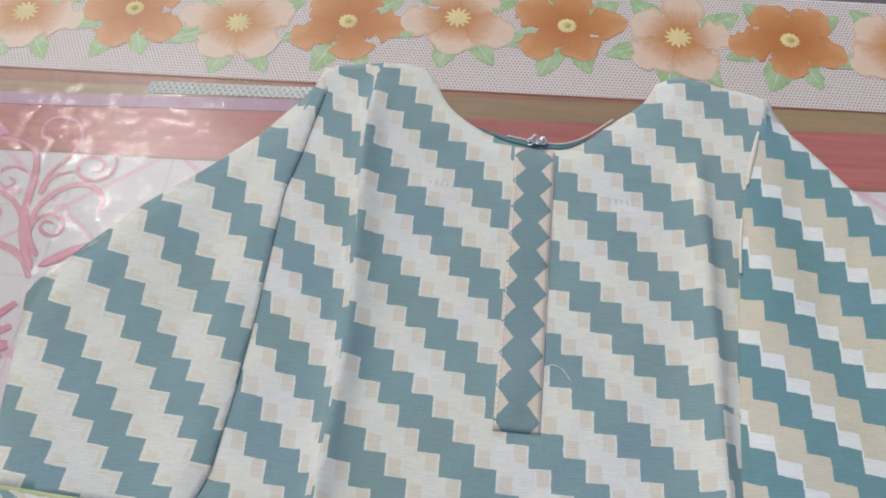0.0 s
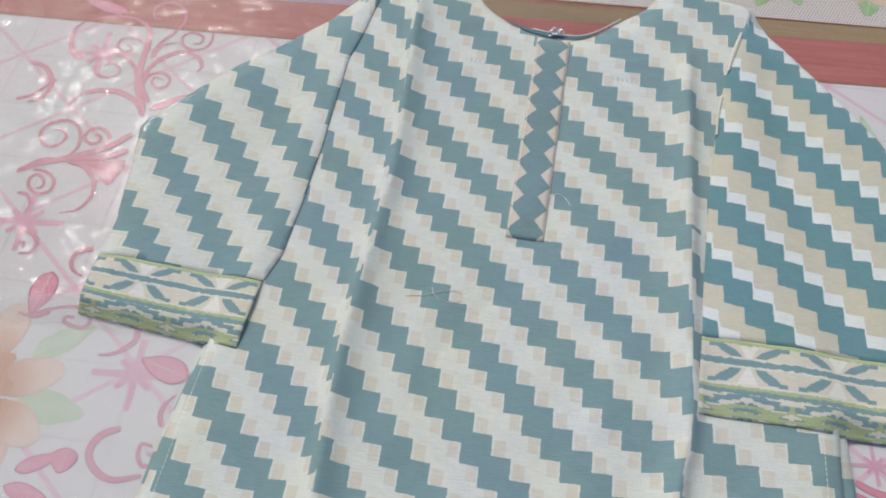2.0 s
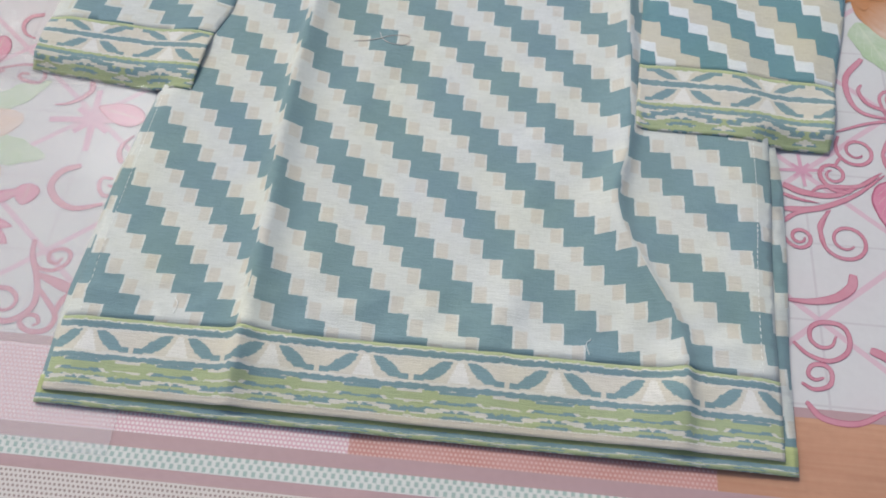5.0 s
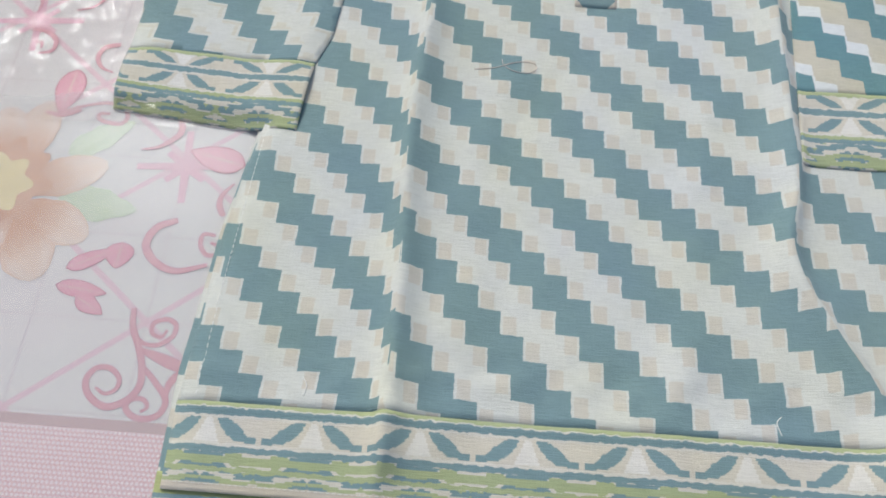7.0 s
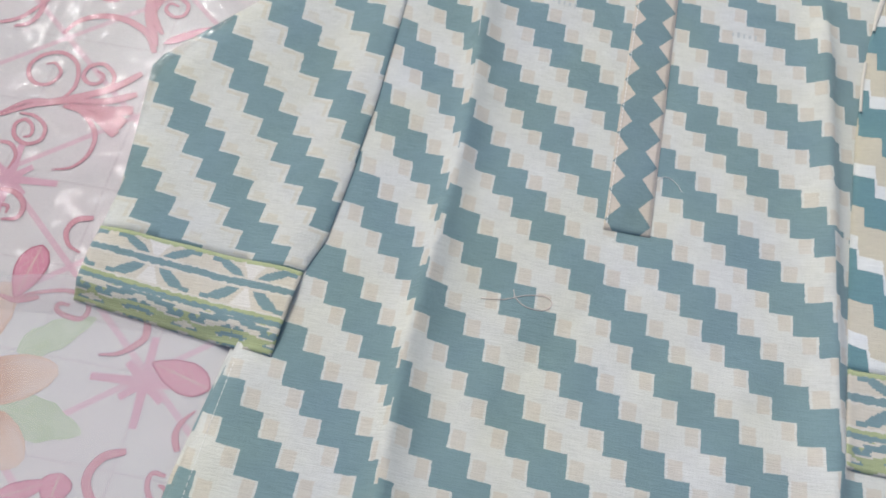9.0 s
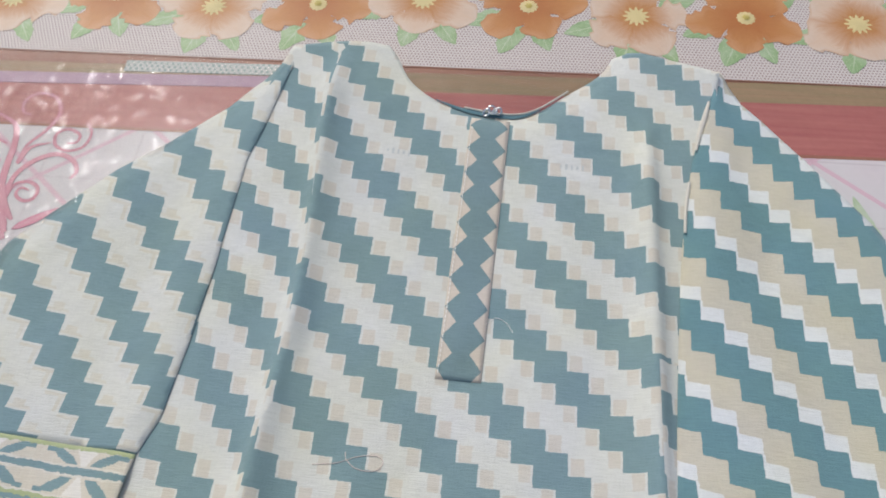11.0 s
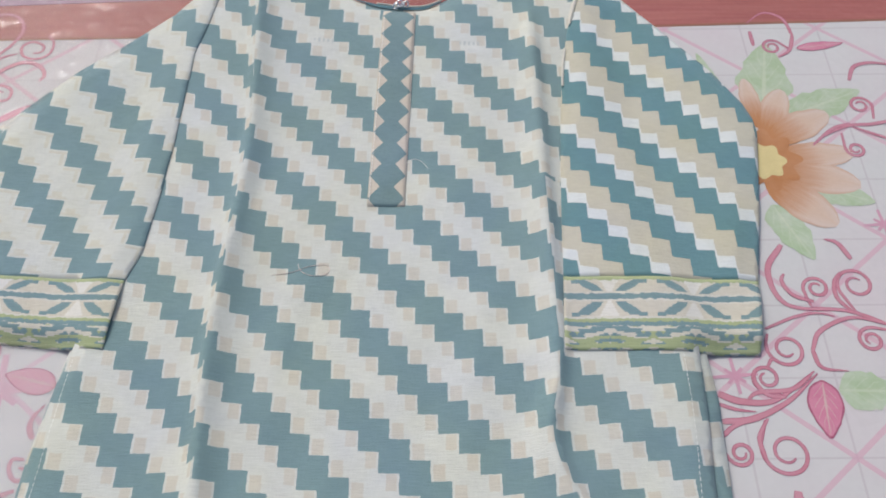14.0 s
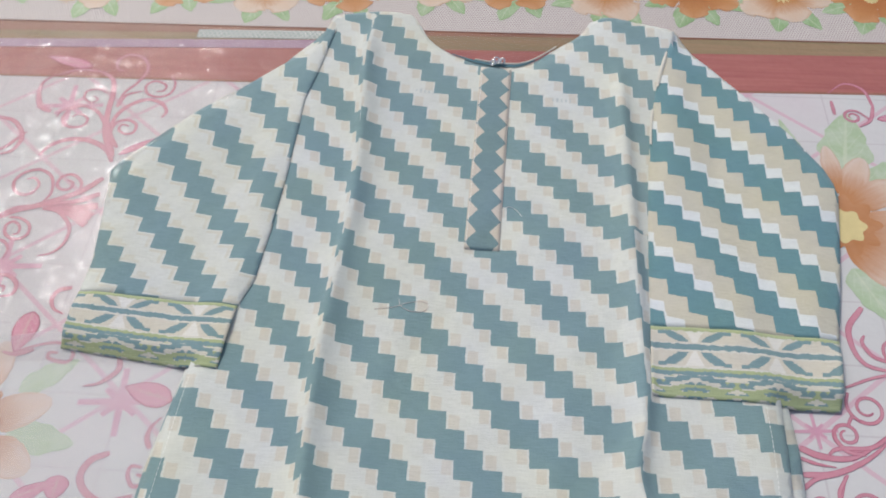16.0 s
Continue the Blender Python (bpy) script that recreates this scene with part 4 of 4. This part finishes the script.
WEST_IN = [(-0.187, -0.0705), (-0.178, -0.044), (-0.173, 0.010), (-0.1695, 0.075), (-0.168, 0.172), (-0.162, 0.200), (-0.151, 0.272)]
WEST_OUT = [(-0.157, 0.292), (-0.168, 0.274), (-0.199, 0.229), (-0.240, 0.188), (-0.274, 0.158), (-0.311, 0.115), (-0.336, 0.085), (-0.3405, 0.074), (-0.333, 0.022), (-0.327, -0.027), (-0.3285, -0.0595)]
west_sleeve, west_z = sleeve("west_sleeve", WEST_IN + WEST_OUT, WEST_IN, ((-0.3285, -0.0595), (-0.187, -0.0705), (-0.3280, -0.1125), (-0.1915, -0.1285)), 0.054, "pale_cloth")
EAST_IN = [(0.203, 0.276), (0.187, 0.226), (0.178, 0.192), (0.169, 0.138), (0.1625, 0.074), (0.157, -0.002), (0.153, -0.0715)]
EAST_OUT = [(0.3065, -0.0715), (0.321, -0.008), (0.3365, 0.078), (0.3355, 0.094), (0.330, 0.111), (0.308, 0.151), (0.267, 0.207), (0.224, 0.263), (0.212, 0.293), (0.207, 0.296)]
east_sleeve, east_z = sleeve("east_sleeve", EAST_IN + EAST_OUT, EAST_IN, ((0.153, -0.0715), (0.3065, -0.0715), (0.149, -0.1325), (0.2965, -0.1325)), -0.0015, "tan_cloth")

# ---- placket, neck binding, hook, stitches ----
def placket():
    a, b, c, d = Vector((0.0045, 0.2285)), Vector((0.0360, 0.2255)), Vector((-0.0020, -0.0025)), Vector((0.0290, -0.0030))
    verts, uvs, faces = [], [], []
    nx, ny = 8, 56
    for j in range(ny + 1):
        for i in range(nx + 1):
            s, t = i / nx, j / ny
            p = a.lerp(b, s).lerp(c.lerp(d, s), t)
            edge = min(s, 1 - s, t * 7, (1 - t) * 7)
            verts.append((p.x, p.y, front_z(p.x, p.y) + 0.0004 + 0.0007 * smooth01(edge / 0.12)))
            uvs.append((s, t * 0.2305 + 0.0131))
    for j in range(ny):
        for i in range(nx):
            k = j * (nx + 1) + i
            faces.append((k, k + nx + 1, k + nx + 2, k + 1))
    me = bpy.data.meshes.new("placket")
    me.from_pydata(verts, [], faces)
    layer = me.uv_layers.new(name="print")
    for loop in me.loops:
        layer.data[loop.index].uv = uvs[loop.vertex_index]
    return cloth_part("placket", me, "placket_cloth", kurta, "button placket with a column of teal diamonds", 0.0012)


placket_ob = placket()
bind = glide([(x, y, front_z(x, y) + 0.0012) for x, y in NECK[3:8]], 60)
mesh_ob("neck_binding", ribbon_mesh("neck_binding", bind, [0.0012 + 0.0034 * math.sin(math.pi * i / 60) for i in range(61)], 0.0, 0.0009), "teal_binding", kurta, "teal bias binding")
lip = glide([(x, y + 0.0022, front_z(x, y) + 0.0018) for x, y in NECK[4:9]], 40)
mesh_ob("neck_edge", tube_mesh("neck_edge", lip, 0.0009), "cream_tape", kurta)
tape = glide([(x, y, max(front_z(x, y), east_z(x, y)) + 0.0012) for x, y in ((0.195, 0.254), (0.191, 0.240), (0.186, 0.223), (0.181, 0.202))], 14)
mesh_ob("seam_fold", ribbon_mesh("seam_fold", tape, [0.0022 + 0.0016 * math.sin(math.pi * i / 14) for i in range(15)], 0.0, 0.0012), "cream_tape", kurta, "pale folded seam allowance")
tape = glide([(x, y, max(front_z(x, y), east_z(x, y)) + 0.0012) for x, y in ((0.1745, 0.172), (0.1705, 0.147), (0.1685, 0.125))], 10)
mesh_ob("seam_fold", ribbon_mesh("seam_fold", tape, [0.0022] * 11, 0.0, 0.001), "cream_tape", kurta)

hook = None
for k, (dx, dy, r, tilt) in enumerate(((-0.0050, -0.0022, 0.0026, 0.5), (-0.0008, 0.0006, 0.0030, -0.4), (0.0044, -0.0014, 0.0026, 0.3), (0.0012, -0.0026, 0.0022, 1.3))):
    ring = []
    for i in range(21):
        a = 2 * math.pi * i / 20
        ring.append(Vector((0.0215 + dx + r * math.cos(a), 0.2345 + dy + r * 0.75 * math.sin(a) , front_z(0.0215, 0.2345) + 0.0035 + 0.002 * math.sin(a + tilt) + 0.0006 * k)))
    me = tube_mesh("hook_loop", ring, 0.0009, 8)
    if hook is None:
        hook = mesh_ob("metal_hook", me, "steel", kurta, "bright steel hook and eye")
    else:
        mesh_ob("hook_loop", me, "steel", hook)


def stitches(name, line, height, gap=0.0042, long=0.0027, r=0.00022, material="white_thread", parent=None):
    """A running stitch along a line, as one row of short threads."""
    bm = bmesh.new()
    pts = glide(line, max(2, int(sum(math.dist(a, b) for a, b in zip(line, line[1:])) / gap)))
    for p, q in zip(pts, pts[1:]):
        way = (q - p).normalized()
        mid = p + way * long
        a, b = Vector((p.x, p.y, height(p.x, p.y) + 0.0002)), Vector((mid.x, mid.y, height(mid.x, mid.y) + 0.0002))
        side = Vector((-way.y, way.x, 0)) * r
        quad = [bm.verts.new(v) for v in (a - side, b - side, b + side, a + side)]
        crest = [bm.verts.new(v + Vector((0, 0, 0.0004))) for v in (a.lerp(b, 0.2), a.lerp(b, 0.8))]
        bm.faces.new((quad[0], quad[1], crest[1], crest[0]))
        bm.faces.new((quad[2], quad[3], crest[0], crest[1]))
        bm.faces.new((quad[1], quad[2], crest[1]))
        bm.faces.new((quad[3], quad[0], crest[0]))
    return part(name, bm, material, parent or kurta)


stitches("side_stitching", [(-0.2135, -0.135), (-0.2165, -0.19), (-0.2195, -0.25), (-0.2215, -0.318)], front_z)
stitches("side_stitching", [(0.2365, -0.135), (0.2355, -0.19), (0.2315, -0.25), (0.2295, -0.318)], front_z)
stitches("placket_stitching", [(0.0062, 0.215), (0.0030, 0.11), (-0.0004, 0.0)], lambda x, y: front_z(x, y) + 0.0019, 0.0036, 0.0026, 0.0003)
stitches("placket_stitching", [(0.0352, 0.215), (0.0318, 0.11), (0.0280, 0.0)], lambda x, y: front_z(x, y) + 0.0019, 0.0036, 0.0022, 0.0002, "pink_thread")
stitches("hem_stitching", [(-0.225, HEM_LOW + 0.0045), (0.0, HEM_LOW + 0.0045), (0.236, HEM_LOW + 0.0045)], lambda x, y: hem_z(x, y, 0.92) + 0.0003, 0.0036, 0.0024, 0.00018)

# ---- loose ends lying on the cloth ----
def loose_thread(points, label, r=0.00025, material="pink_thread"):
    line = glide([(x, y, front_z(x, y) + 0.0003) for x, y in points], 40)
    tagged(mesh_ob("loose_thread", tube_mesh("loose_thread", line, r), material), label, "thread", "loose threads")


loose_thread([(-0.073, -0.0665), (-0.058, -0.0645), (-0.045, -0.0595), (-0.033, -0.0580), (-0.0285, -0.0620), (-0.033, -0.0675), (-0.044, -0.0675), (-0.0515, -0.0625), (-0.0535, -0.0570)], "looped pale pink sewing thread lying on the cloth")
loose_thread([(0.0300, 0.042), (0.036, 0.046), (0.043, 0.043), (0.048, 0.036)], "short white thread end beside the placket", 0.00025, "white_thread")
loose_thread([(-0.158, -0.3125), (-0.157, -0.306), (-0.160, -0.301)], "short thread end standing at the hem", 0.00028, "white_thread")
loose_thread([(0.118, -0.3150), (0.116, -0.308), (0.119, -0.304)], "short thread end standing at the hem", 0.00028, "white_thread")

# ---- slack films over one side of the cover ----
def slack_film(name, material, x0, x1, y0, y1, height, deep, seed, label):
    """A loose sheet with sharp creases, flat under the garment and at its own rim."""
    bm = bmesh.new()
    bmesh.ops.create_grid(bm, x_segments=260, y_segments=170, size=0.5)
    for v in bm.verts:
        u, w = v.co.x + 0.5, v.co.y + 0.5
        edge = smooth01(min(u, 1 - u) / 0.05) * smooth01(min(w, 1 - w) / 0.05)
        x = x0 + (x1 - x0) * u
        y = y0 + (y1 - y0) * w + (1 - edge) * 0.010 * noise.noise((x * 16, w * 3, seed))
        free = smooth01((-0.20 - x) / 0.05)
        crease = abs(noise.noise((x * 9, y * 7, seed))) * 0.004 + abs(noise.noise((x * 25, y * 21, seed + 1))) * 0.0026 + abs(noise.noise((x * 85, y * 70, seed + 2))) * 0.0020
        v.co = (x, y, height + deep * crease * (0.15 + 0.85 * free) * (0.3 + 0.7 * edge))
    ob = part(name, bm, material)
    ob.visible_shadow = False
    return tagged(ob, label, "plastic film")


slack_film("plastic_film", "film", -0.86, 0.11, -0.125, 0.285, 0.0020, 1.0, 0.5, "slack clear plastic film wrinkled over the table cover")
slack_film("plastic_film", "hazy_film", -0.86, -0.18, -0.405, -0.10, 0.0014, 0.35, 6.5, "milky plastic film lying over the table cover")

# ---- faint mill marks printed on the cloth, too blurred to read ----
for mx, my, turn in ((-0.050, 0.186, -0.12), (0.086, 0.180, -0.05)):
    for k in range(5):
        w, h = 0.0022 + 0.0009 * (k % 2), 0.0030 + 0.0012 * ((k * 2) % 3)
        bm = bmesh.new()
        bmesh.ops.create_grid(bm, x_segments=1, y_segments=2, size=0.5)
        for v in bm.verts:
            x, y = mx + (k - 2) * 0.0042 + v.co.x * w * 0.6, my + turn * (k - 2) * 0.0042 + v.co.y * h
            v.co = (x, y, front_z(x, y) + 0.0003)
        part("mill_mark", bm, "mark_ink", kurta, "faint grey printed mark")
